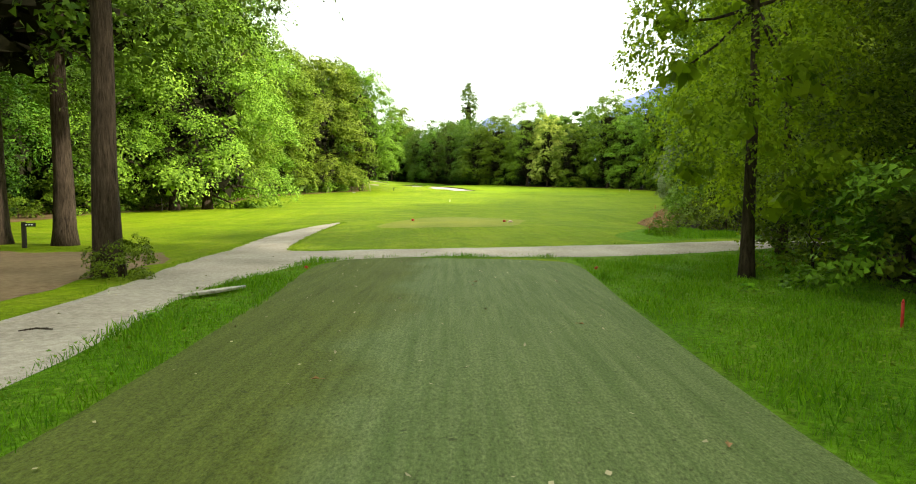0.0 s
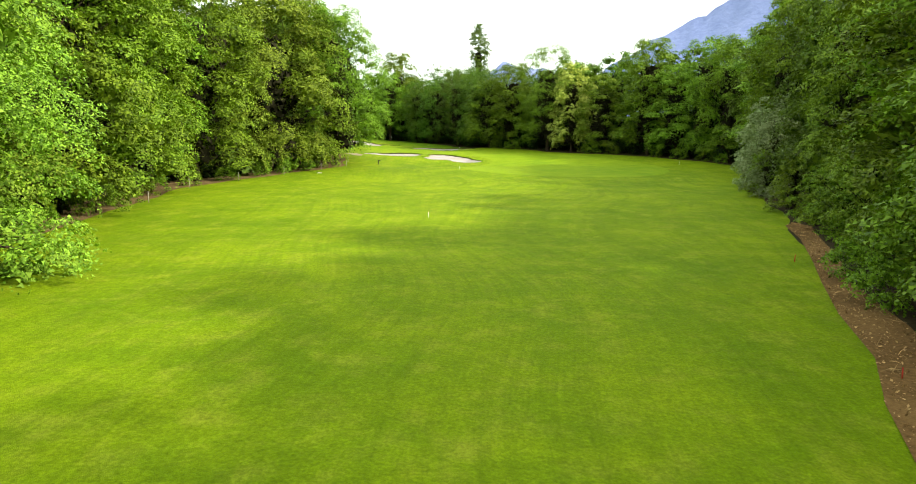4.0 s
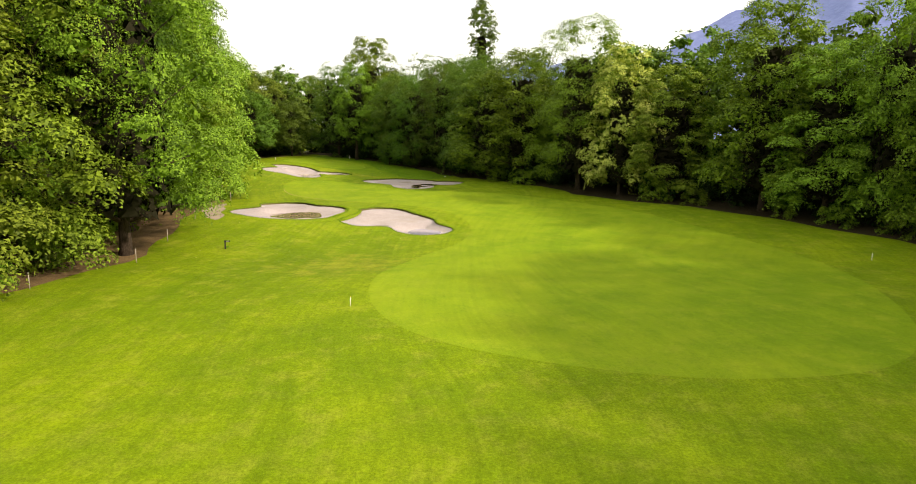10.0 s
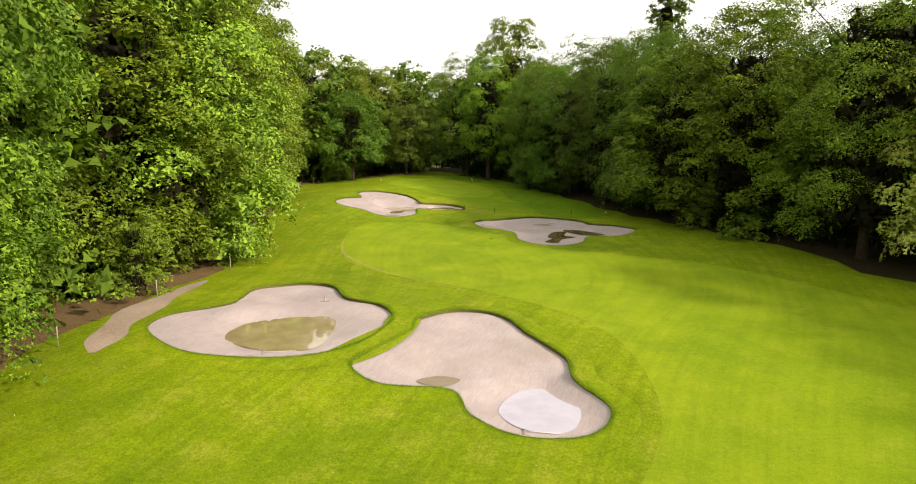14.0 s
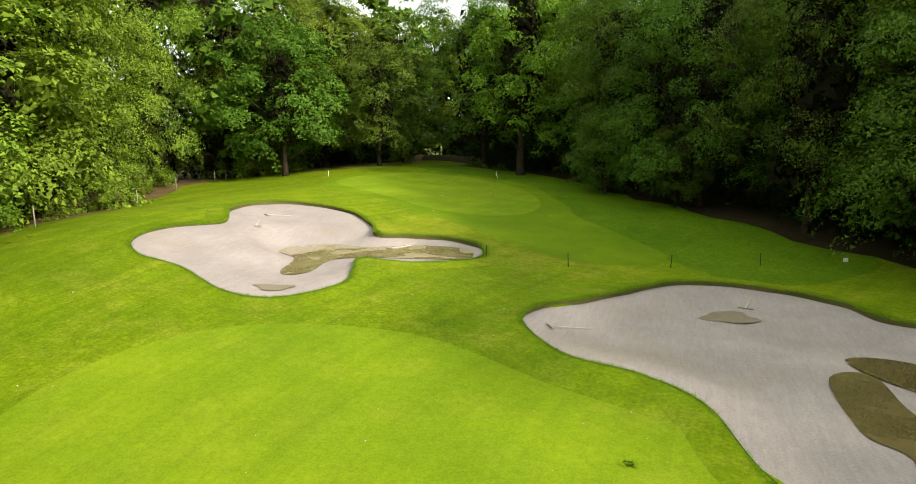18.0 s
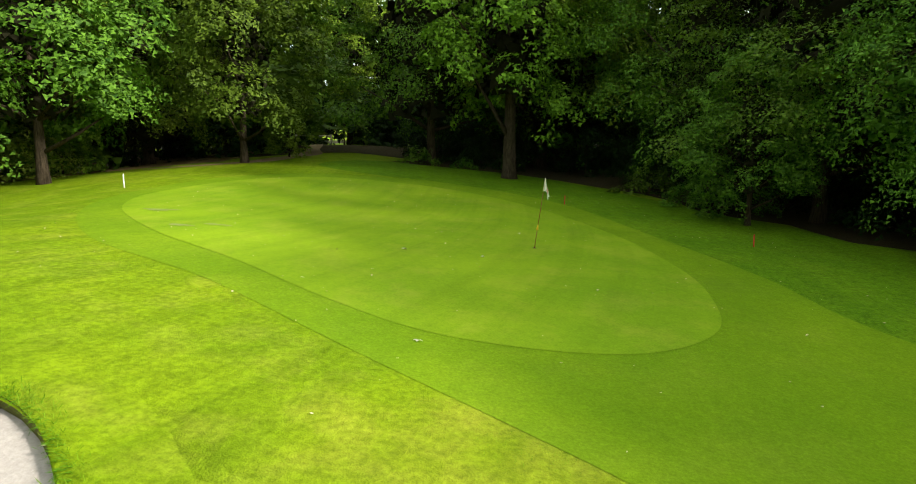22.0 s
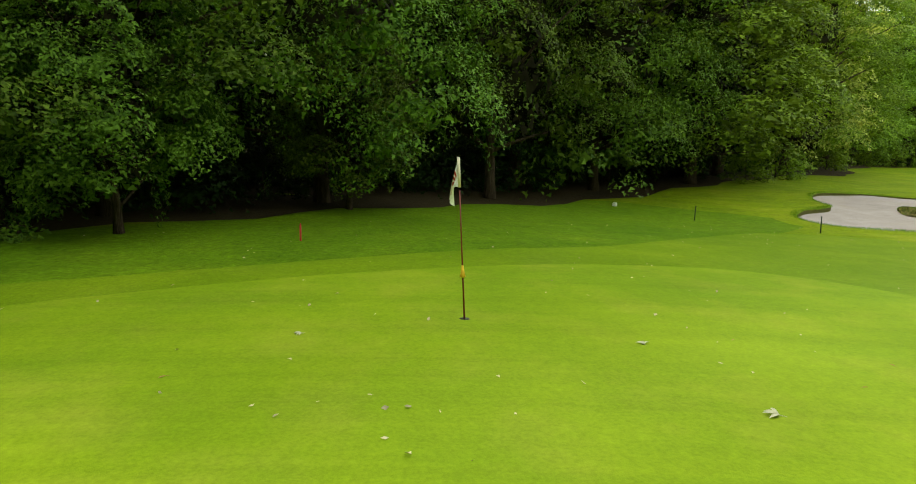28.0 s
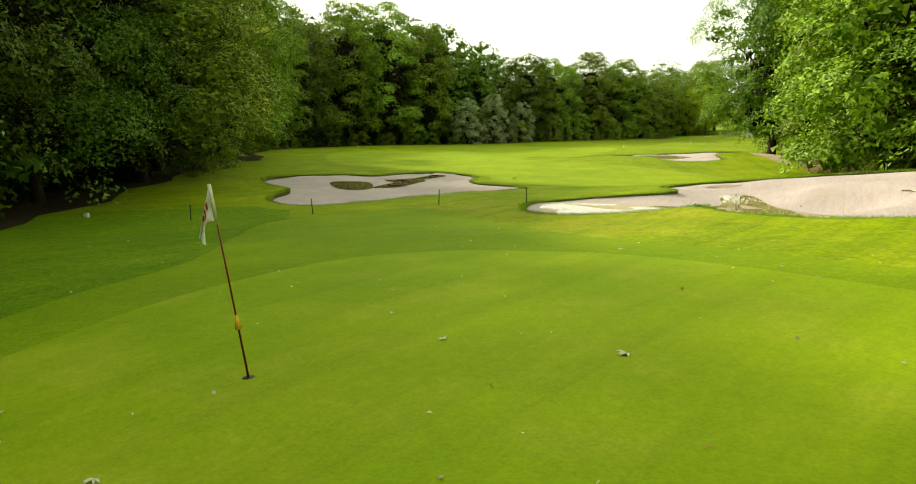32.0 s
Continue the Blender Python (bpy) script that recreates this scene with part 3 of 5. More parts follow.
def sand_height(poly, pools, x, y):
    """Height of the sand, hollowed to each pool's level."""
    g = np.clip(gap_to(poly, x, y) / 3.0, 0, 1)
    cut = .06 + .12 * np.clip((y - poly[:, 1].mean()) / 4 + .35, 0, 1)
    z = land(x, y) - cut - .26 * g * g * (3 - 2 * g)
    for level, pts in pools:
        out = smooth(pts, 5)
        d = np.where(inside(out, x, y), 0, gap_to(out, x, y))
        z = np.where(d < 1.2, np.maximum(z, level + .04 * np.minimum(d, 1)), z)
        t = np.clip(d / (2.4 if len(pools) < 3 and level > 5 else 1.5), 0, 1)
        t = t * t * (3 - 2 * t)
        z = z * t + (level - .03) * (1 - t)
    edge = gap_to(poly, x, y)
    return np.maximum(z, land(x, y) - cut + .005 - .035 * np.sin(x * .55 + 1) * np.sin(y * .45) - .4 * edge)


POOLS = (
    [(3.67, [(-16.2, 170.4), (-16.9, 173.1), (-14.4, 175.5), (-12.6, 175.4), (-11.3, 172.5), (-11.1, 170.3), (-13.4, 169.4)])],
    [(2.38, [(-.4, 168.8), (.2, 171.3), (2.1, 171.5), (3, 169.4), (2.7, 167.5), (.9, 167.3)]), (2.87, [(-4.8, 169.7), (-4, 170.6), (-2.9, 170.4), (-3.5, 169.3)])],
    [(5.52, [(-29.7, 219.7), (-29.2, 221.4), (-25.9, 222.8), (-22.7, 223.3), (-20.8, 222.9), (-20, 221.3), (-20.4, 220.3), (-22.3, 219.9), (-25, 219.3), (-25.9, 218.4), (-25.5, 216), (-26.1, 215.1), (-26.8, 215.7), (-27.8, 218.3)])],
    [(4.46, [(-4.8, 213.4), (-3.1, 214), (-.2, 211.4), (-2.5, 210.5)]), (4.44, [(-5.6, 211.7), (-4.4, 212.3), (-4.1, 209.6), (-2.9, 208.9), (-3.9, 207), (-4, 204.6), (-5.2, 204.9), (-4.9, 207.2), (-5.6, 208.3)])])
BUNKER_LABELS = ("pale sand bunker with a large brown puddle", "lobed pale sand bunker with a sky-reflecting puddle", "big lobed sand bunker with a long brown puddle", "wide lobed sand bunker with two dark puddles")
for poly, lab, pools in zip(BUNKERS, BUNKER_LABELS, POOLS):
    bunker(poly, pools, lab)
    for level, pts in pools:
        c = np.mean(pts, 0)
        v, f = sheet(c + (smooth(pts, 5) - c) * 1.06, .8)
        ob = new("puddle", mesh_of("puddle", np.c_[v - c, np.zeros(len(v))], f, SKY_TINTED if level == 2.38 else DAMP if level == 2.87 else BROWN if 4 < level < 5 else MUDDY if level > 5 else WATER))
        ob.location = (c[0], c[1], level)
        tagged(ob, "shallow muddy rainwater puddle lying on bunker sand", "puddle", "puddles in the bunkers")


# ---- trees ----
def tube(bm, pts, radii, segs=8):
    rings = []
    for i, p in enumerate(pts):
        d = (Vector(pts[min(i + 1, len(pts) - 1)]) - Vector(pts[max(i - 1, 0)])).normalized()
        a = d.cross(Vector((0.31, 0.95, 0.05))).normalized()
        b = d.cross(a)
        rings.append([bm.verts.new(Vector(p) + (a * math.cos(2 * math.pi * k / segs) + b * math.sin(2 * math.pi * k / segs)) * radii[i]) for k in range(segs)])
    for r, s in zip(rings, rings[1:]):
        for k in range(segs):
            bm.faces.new((r[k], r[(k + 1) % segs], s[(k + 1) % segs], s[k]))
    bm.faces.new(rings[-1])
    bm.faces.new(rings[0][::-1])
    return rings


def bark_mesh(name, stems, segs=8, material=None):
    bm = bmesh.new()
    for pts, radii in stems:
        tube(bm, pts, radii, segs)
    bmesh.ops.recalc_face_normals(bm, faces=bm.faces[:])
    me = bpy.data.meshes.new(name)
    bm.to_mesh(me)
    bm.free()
    me.materials.append(material or BARK)
    me.polygons.foreach_set("use_smooth", [True] * len(me.polygons))
    return me


def kites(where, facing, size, rng, slim=.62, corners=4):
    """The corners of every leaf or tuft of leaves."""
    n = len(where)
    nrm = facing / np.maximum(np.linalg.norm(facing, axis=1), 1e-6)[:, None]
    a = np.cross(nrm, rng.standard_normal((n, 3)))
    a /= np.maximum(np.linalg.norm(a, axis=1), 1e-6)[:, None]
    b = np.cross(nrm, a)
    ln = (size * rng.uniform(.6, 1.4, n))[:, None]
    wd = ln * slim * rng.uniform(.7, 1.2, n)[:, None]
    cup = nrm * ln * rng.uniform(-.1, .25, n)[:, None]
    if corners == 3:
        return np.stack([where - a * ln * .5, where + b * wd * .7 + cup + a * ln * .1, where + a * ln * .5 - b * wd * .35], 1).reshape(-1, 3)
    return np.stack([where - a * ln * .5, where + b * wd * .5 + cup, where + a * ln * .5, where - b * wd * .5 + cup], 1).reshape(-1, 3)


def leaves_mesh(name, where, facing, size, material, rng, slim=.62, corners=4, swell=None):
    """All leaves of a crown in one mesh; swell: the way each leaf's clump bulges."""
    v = kites(where, facing, size, rng, slim, corners)
    if swell is not None:
        q = v.reshape(-1, corners, 3)
        flip = (np.cross(q[:, 1] - q[:, 0], q[:, 2] - q[:, 0]) * swell).sum(1) < 0
        q[flip] = q[flip][:, ::-1]
        v = q.reshape(-1, 3)
    me = bpy.data.meshes.new(name)
    me.vertices.add(len(v))
    me.vertices.foreach_set("co", v.astype(np.float32).ravel())
    me.loops.add(len(v))
    me.loops.foreach_set("vertex_index", np.arange(len(v), dtype=np.int32))
    me.polygons.add(len(where))
    me.polygons.foreach_set("loop_start", np.arange(0, len(v), corners, dtype=np.int32))
    me.materials.append(material)
    me.update(calc_edges=True)
    if swell is not None:
        me.polygons.foreach_set("use_smooth", np.ones(len(where), bool))
        me.normals_split_custom_set_from_vertices(np.repeat(swell, corners, 0).astype(np.float32))
    return me


def heart(rng, centers, size, each, big, flat=.5):
    """Boughs of close foliage in the middle of the lobes, which keep the light out."""
    who = np.repeat(np.arange(len(centers)), each)
    d = rng.standard_normal((len(who), 3))
    d /= np.linalg.norm(d, axis=1)[:, None]
    s = size[who][:, None]
    p = centers[who] + d * s * rng.uniform(.1, .6, len(who))[:, None] * np.array([1, 1, flat])
    return p, d + rng.standard_normal((len(who), 3)) * .5 + np.array([0, 0, .3]), s[:, 0] * big


def dome(u, mid, low):
    """Half-width of a rounded crown at a share u of its height, widest at mid."""
    return np.sqrt(np.clip(1 - np.where(u > mid, (u - mid) / (1.04 - mid), (mid - u) / (mid + low)) ** 2, .02, 1))


PROFILES = {
    "oval": lambda u: dome(u, .45, .25),
    "broad": lambda u: dome(u, .5, .5),
    "skirt": lambda u: dome(u, .25, 1.5),
    "spire": lambda u: np.clip(.55 + u * 1.6, 0, 1) * np.clip((1.02 - u) * 8, .35, 1),
    "bush": lambda u: dome(u, .35, .6),
}


def lobes_of(rng, h, low, r, shape, count, big):
    u = ((np.arange(count) + rng.uniform(0, 1, count)) / count) ** .85
    ang = np.arange(count) * 2.399963 + rng.uniform(-.6, .6, count)
    rad = r * PROFILES[shape](u) * rng.uniform(.55, 1, count) ** .4 * rng.uniform(.85, 1.18, count)
    size = big * rng.uniform(.7, 1.4, count) * (1 - .25 * u)
    rad = np.maximum(rad - size * .45, 0)
    return np.c_[np.cos(ang) * rad, np.sin(ang) * rad, low + (h - low) * u - size * (.25 + .4 * u)], size


def crown_points(rng, centers, size, count, fan, wide, flat=.7):
    """Leaves in flat fans that sit like shingles on every lobe of the crown."""
    fans = max(count // fan, 4)
    share = size ** 2
    who = rng.choice(len(centers), fans, p=share / share.sum())
    d = rng.standard_normal((fans, 3))
    out = centers[who].copy()
    out[:, 2] = 0
    out /= np.maximum(np.linalg.norm(out, axis=1), .3)[:, None]
    d = d / np.linalg.norm(d, axis=1)[:, None] + out * .5 + np.array([0, 0, .45])
    d[:, 2] = np.where(d[:, 2] < -.3, -d[:, 2], d[:, 2])
    d /= np.linalg.norm(d, axis=1)[:, None]
    s = size[who][:, None]
    mid = centers[who] + d * s * rng.uniform(.82, 1.12, fans)[:, None] * np.array([1, 1, flat])
    mid[:, 2] -= .22 * s[:, 0] * (1 - d[:, 2]) * rng.uniform(0, 1, fans)
    nrm = d * .8 + np.array([0, 0, .5]) + rng.standard_normal((fans, 3)) * .25
    nrm /= np.linalg.norm(nrm, axis=1)[:, None]
    a = np.cross(nrm, rng.standard_normal((fans, 3)))
    a /= np.linalg.norm(a, axis=1)[:, None]
    b = np.cross(nrm, a)
    who = np.repeat(np.arange(fans), fan)
    n = len(who)
    ang = rng.uniform(0, 2 * np.pi, n)
    rr = np.sqrt(rng.uniform(0, 1, n)) * wide * rng.uniform(.7, 1.3, fans)[who]
    p = mid[who] + a[who] * (np.cos(ang) * rr * 1.35)[:, None] + b[who] * (np.sin(ang) * rr * .8)[:, None]
    p += nrm[who] * (rng.normal(0, .10 * wide, n) - .25 * rr * rr / wide)[:, None]
    face = nrm[who] + rng.standard_normal((n, 3)) * .38
    swell = d[who] * .55 + nrm[who] * .3 + face * .5
    return p, face, swell / np.linalg.norm(swell, axis=1)[:, None]


def tree_kind(name, seed, h, low, r, shape, leaves, leaf, material, label, lobes=60, big=2.2, trunk=.38, lean=0.0, category="tree", fan=14, wide=.8, limbs=12, top=.8, split=False, each=22, corners=4, inner=.52):
    """One tree at the world's origin: trunk with limbs, and a crown of leaf fans."""
    rng = np.random.default_rng(seed)
    ob = new(name, None)
    tagged(ob, label, category)
    centers, size = lobes_of(rng, h, low, r, shape, lobes, big)
    path = [(lean * k / 8 + rng.normal(0, .05) * k * .3, rng.normal(0, .05) * k * .3, h * top * k / 8 - (.4 if k == 0 else 0)) for k in range(9)]
    path.insert(1, (path[0][0], path[0][1], .7))
    rad = [trunk * 1.5, trunk * 1.06] + [trunk * (1.0 - .115 * k) for k in range(1, 9)]
    pick = rng.choice(lobes, min(lobes, limbs), replace=False)
    stems = []
    for i in pick:
        c = Vector(centers[i])
        k = max(5 if split else 2, min(8, 1 + int(c.z * .72 / (h * top) * 8)))
        a = Vector(path[k])
        mid = a.lerp(c, .5) + Vector((0, 0, -.4 + .1 * (c - a).length))
        stems.append(([a, mid, c], [rad[k] * .5, rad[k] * .3, .03]))
    if split:
        part("trunk", bark_mesh("trunk", [(path, rad)], 12), ob)
        for st in stems:
            part("limb", bark_mesh("limb", [st], 6), ob)
    else:
        part("trunk", bark_mesh("trunk", [(path, rad)] + stems, 8), ob)
    p, face, swell = crown_points(rng, centers, size, leaves, fan, wide)
    ok = p[:, 2] > .05
    hp, hf, hs = heart(rng, centers, size, each, inner)
    hp[:, 2] = np.maximum(hp[:, 2], hs * .5)
    sizes = np.r_[np.full(int(ok.sum()), leaf), hs]
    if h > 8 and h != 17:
        # dark pieces close to the trunk stand in for the crown's inner shade
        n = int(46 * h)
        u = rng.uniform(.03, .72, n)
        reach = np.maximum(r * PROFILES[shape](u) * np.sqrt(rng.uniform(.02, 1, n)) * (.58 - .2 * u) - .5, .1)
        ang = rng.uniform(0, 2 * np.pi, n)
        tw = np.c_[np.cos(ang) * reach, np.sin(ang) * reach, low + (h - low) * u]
        mass = part("twig_mass", leaves_mesh("twig_mass", tw, np.c_[np.cos(ang), np.sin(ang), rng.normal(0, .5, n)], h * .036, CORE_SHADE, rng, .7, 3), ob)
        tagged(mass, "dark pieces that stand in for shade inside the crown", kind="stuff")
    hn = hf / np.linalg.norm(hf, axis=1)[:, None]
    part("crown", leaves_mesh("crown", np.r_[p[ok], hp], np.r_[face[ok], hf], sizes, material, rng, .66, corners, np.r_[swell[ok], hn]), ob)
    return ob


KINDS = {}
KINDS["maple"] = tree_kind("tree", 1, 26, 2.0, 7.0, "oval", 31000, .25, LEAF, "tall broad-leaved tree with dense mid-green foliage", 46, 2.5, fan=26, wide=.75, corners=3, each=70, inner=.25)
KINDS["ash"] = tree_kind("tree", 2, 28, 3.2, 6.4, "oval", 31000, .24, LEAF_PALE, "tall pale green tree with feathery foliage", 54, 2.1, fan=26, wide=.7, corners=3, each=70, inner=.25)
KINDS["lime"] = tree_kind("tree", 3, 23, .8, 6.8, "skirt", 31000, .24, LEAF_PALE, "leafy tree with foliage that hangs to the ground", 48, 2.35, fan=26, wide=.75, corners=3, each=70, inner=.25)
KINDS["hornbeam"] = tree_kind("tree", 4, 24, 2.0, 7.2, "broad", 30000, .26, LEAF_DARK, "dark green broad-crowned tree at the wood's edge", 46, 2.5, fan=26, wide=.8, corners=3, each=70, inner=.25)
KINDS["elm"] = tree_kind("tree", 5, 26, 2.4, 6.2, "oval", 29000, .26, LEAF, "tall green tree with a narrow crown", 46, 2.25, fan=26, wide=.75, corners=3, each=70, inner=.25)
KINDS["young"] = tree_kind("tree", 6, 10, .5, 3.6, "bush", 9000, .2, LEAF_PALE, "small fresh green tree in front of the wood", 30, 1.4, .13, wide=.4, fan=24, corners=3, each=60, inner=.2)
KINDS["back"] = tree_kind("tree", 7, 25, 1.0, 8.0, "broad", 3000, .62, LEAF_DARK, "tall dark tree deep in the wood", 36, 3.4, wide=1.1, fan=16, limbs=5, inner=.42, each=36, corners=3)
KINDS["back_near"] = tree_kind("tree", 17, 25, 2.0, 8.0, "broad", 9000, .26, LEAF_DARK, "tall dark tree inside the wood by the green", 40, 3.3, wide=.9, fan=24, limbs=7, inner=.12, each=110, corners=3)
KINDS["hollow"] = tree_kind("shrub", 18, 5.5, .1, 3.8, "bush", 5000, .18, LEAF_DEEP, "thicket under the trees by the green, darkened for shade", 18, 1.7, .07, category="shrub", wide=.5, limbs=3, fan=20, inner=.2, each=60, corners=3)
KINDS["shrub"] = tree_kind("shrub", 8, 3.2, .1, 2.3, "bush", 3600, .15, LEAF, "low green shrub at the wood's edge", 14, 1.0, .05, category="shrub", wide=.32, limbs=4, corners=3, inner=.3)
KINDS["thicket"] = tree_kind("shrub", 9, 5.5, .1, 3.8, "bush", 1100, .5, LEAF_DEEP, "dense thicket under the trees, leaves darkened for shade", 14, 1.9, .07, category="shrub", wide=.7, limbs=3, fan=8, inner=.34, each=28, corners=3)
KINDS["bramble"] = tree_kind("shrub", 10, 1.6, .05, 1.7, "bush", 2200, .12, LEAF_SHADE, "low dark bramble bush at the wood's foot", 10, .7, .03, category="shrub", wide=.25, limbs=3, fan=16, inner=.3, corners=3)
KINDS["maple_near"] = tree_kind("tree", 21, 25, 2.2, 7.0, "oval", 72000, .135, LEAF, "tall broad-leaved tree with layered mid-green foliage", 50, 2.25, fan=40, wide=.7, corners=3, each=130, inner=.12)
KINDS["hornbeam_near"] = tree_kind("tree", 24, 23, 2.6, 7.2, "broad", 60000, .135, LEAF_SHADE, "dark green tree with low layered branches", 54, 2.2, .29, fan=46, wide=.75, corners=3, each=200, inner=.1)
KINDS["lime_near"] = tree_kind("tree", 23, 22, .8, 6.4, "skirt", 72000, .13, LEAF_PALE, "leafy pale green tree with foliage low to the ground", 52, 2.1, fan=40, wide=.65, corners=3, each=130, inner=.12)
NEAR = {"maple": "maple_near", "ash": "lime_near", "lime": "lime_near", "hornbeam": "hornbeam_near", "elm": "hornbeam_near"}
EDGE_G = EDGE_R[EDGE_R[:, 1] > 196]
used = set()


def plant(kind, x, y, scale=1.0, turn=None, wide=1.0, sink=.1, label="", group=""):
    rng = random.Random(int(x * 131 + y * 17))
    turn = rng.uniform(0, 360) if turn is None else turn
    src = KINDS[kind]
    m = pose(x, y, float(land(x, y)) - sink, 0, 0, turn)
    if kind in used:
        src_scale = src.scale.copy()
        src.scale = (1, 1, 1)
        ob = copy_thing(src, m)
        src.scale = src_scale
    else:
        ob = src
        used.add(kind)
        ob.matrix_basis = m
    ob.scale = (scale * wide, scale * wide, scale)
    return tagged(ob, label, group=group)


CLEAR = [(-8, 14.6, 6), (-22.9, 152.6, 4.5), (-15.1, 24.6, 6), (7.3, 16, 5), (-22, 62, 8), (27.3, 197.6, 4.5), (21.9, 203.4, 5), (42.6, 183, 5), (-26.6, 259.4, 5), (-42.5, 257.5, 6.5), (-48, 283, 7), (-42.5, 270, 4.5), (36, 109, 6), (36.5, 103.5, 6.5), (39, 99.5, 5), (40, 116, 4)]


# how tall the wood stands along the hole, east and west
# east trees before y 5 are added out of view, to shade the tee
STAND_E = np.array([(-40, 27), (3, 26), (9, 20), (30, 20), (46, 21.5), (56, 23.5), (65, 27), (75, 22.3), (85, 20.8), (95, 21.6), (102, 24.8), (107, 27.3), (116, 28), (136, 28.3), (147, 27.3), (156, 24.6), (170, 25), (176, 23.8), (183, 26.6), (189, 24.2), (194, 22), (199, 23.5), (204, 26.2), (209, 25.5), (214, 23.2), (222, 22.4), (229, 23.8), (237, 23.4), (244, 21.6), (249, 20), (252, 19.6), (257, 22.5), (262, 27), (270, 26), (300, 26)], float).T
STAND_W = np.array([(0, 28), (100, 29), (120, 31), (127, 30.5), (133, 29), (140, 28), (145, 29.3), (150, 30.5), (180, 31), (240, 31.5), (256, 31.5), (260, 29), (262, 25.5), (300, 25)], float).T
CROWN = {k: max(v.co.z for c in ob.children if c.name.startswith("crown") for v in c.data.vertices) for k, ob in KINDS.items()}


def row_of(line, side, off, gap, mix, jitter, lo, hi, seed, group, near=False):
    rng = random.Random(seed)
    d = np.gradient(line, axis=0)
    n = np.c_[-d[:, 1], d[:, 0]] / np.linalg.norm(d, axis=1)[:, None] * side
    run = np.r_[0, np.cumsum(np.linalg.norm(np.diff(line, axis=0), axis=1))]
    s = gap * .4
    while s < run[-1]:
        x = np.interp(s, run, line[:, 0]) + np.interp(s, run, n[:, 0]) * (off + rng.uniform(-jitter, jitter))
        y = np.interp(s, run, line[:, 1]) + np.interp(s, run, n[:, 1]) * (off + rng.uniform(-jitter, jitter))
        kind = rng.choices([k for k, _ in mix], [w for _, w in mix])[0]
        if side > 0 and 143 < y < 184 and off < 9:
            if kind == "shrub":
                s += gap
                continue
            x += 2.6 * np.interp(s, run, n[:, 0])
        if side < 0 and 22 < y < 96 and off < 9:
            x += (.5 if kind == "shrub" else 3.6) * math.sin((y - 22) / 74 * math.pi) ** .5
        if kind == "lime":
            x += 2.0 * np.interp(s, run, n[:, 0])
            y += 2.0 * np.interp(s, run, n[:, 1])
        size, turn, wide = rng.uniform(lo, hi), rng.uniform(0, 360), rng.uniform(.88, 1.12)
        s += gap * rng.uniform(.8, 1.2)
        if any(math.hypot(x - a, y - b) < r for a, b, r in CLEAR):
            continue
        if kind == "shrub" and y > 218 and x > -40:
            continue
        if y > 222 and x > -40 and kind in ("back", "thicket"):
            kind = {"back": "back_near", "thicket": "hollow"}[kind]
        if kind == "back" and y < 70:
            kind = "back_near"
        if kind == "hornbeam" and y < 66:
            kind = "elm"
        if near and (y > 226 or (y < 36 and x > 0) or (y < 56 and x < 0)):
            # shaded stretches take the kind whose leaf colour holds the shade
            kind = "hornbeam_near" if (x > -38 and y > 200) or (x < 0 and y < 45) else "maple_near" if x > 0 and y < 37 else NEAR[kind]
        crowd = {"shrub": 0, "bramble": 0, "hollow": 0, "thicket": 0}.get(kind, 1)
        if crowd:
            tall = np.interp(y, *(STAND_E if side < 0 else STAND_W)) - (.6 if off > 9 else 0)
            girth = size * wide
            size = tall / CROWN[kind] * rng.choice((.86, .92, .97, 1.01, 1.03))
            wide = girth / size * np.clip(tall / 25, .66, 1.08)
        plant(kind, x, y, size, turn, wide, group=group)


WEST, EAST = "trees along the west wood", "trees along the east wood"
row_of(EDGE_L, 1, 4.5, 8.0, [("maple", 3), ("ash", 3), ("lime", 4), ("elm", 1)], 1.2, .98, 1.25, 11, WEST, True)
row_of(EDGE_L, 1, 14.5, 8.0, [("back", 1)], 2.0, 1.0, 1.2, 12, WEST)
row_of(EDGE_R, -1, 4.5, 8.6, [("hornbeam", 2), ("elm", 4), ("maple", 3), ("ash", 2)], 1.2, .92, 1.14, 14, EAST, True)
row_of(EDGE_R, -1, 14.5, 8.0, [("back", 1)], 2.0, .92, 1.08, 15, EAST)
row_of(EDGE_R[(EDGE_R[:, 1] > 112) & (EDGE_R[:, 1] < 200)], -1, 23, 7.0, [("back", 1)], 2.0, .9, 1.05, 47, EAST)
row_of(smooth([(52, 0), (58, 40), (66, 90), (78, 135)], 6, False), -1, 0, 8.5, [("back", 1)], 2.0, 1.15, 1.32, 48, EAST)
# row added deep in the wood to keep the sun off the green
row_of(EDGE_G, -1, 19.5, 6.5, [("back", 1)], 1.5, 1.0, 1.15, 49, EAST)
row_of(EDGE_G, -1, 25, 7.0, [("back", 1)], 2.0, .95, 1.15, 16, EAST)
row_of(smooth([(-66, 268), (-56, 290), (-40, 302), (-22, 294), (-8, 276)], 6, False), 1, 0, 7.0, [("back", 3), ("elm", 1)], 2, .85, 1.05, 17, "trees behind the green")
row_of(smooth([(-62, 285), (-40, 314), (-10, 300)], 6, False), 1, 4, 8.0, [("back", 1)], 2, .9, 1.1, 27, "trees behind the green")
row_of(smooth([(-30, 20), (-20, -14), (0, -24), (20, -14)], 6, False), -1, 6, 9.0, [("back", 2), ("maple", 1)], 2, 1.3, 1.5, 18, "trees behind the tee")
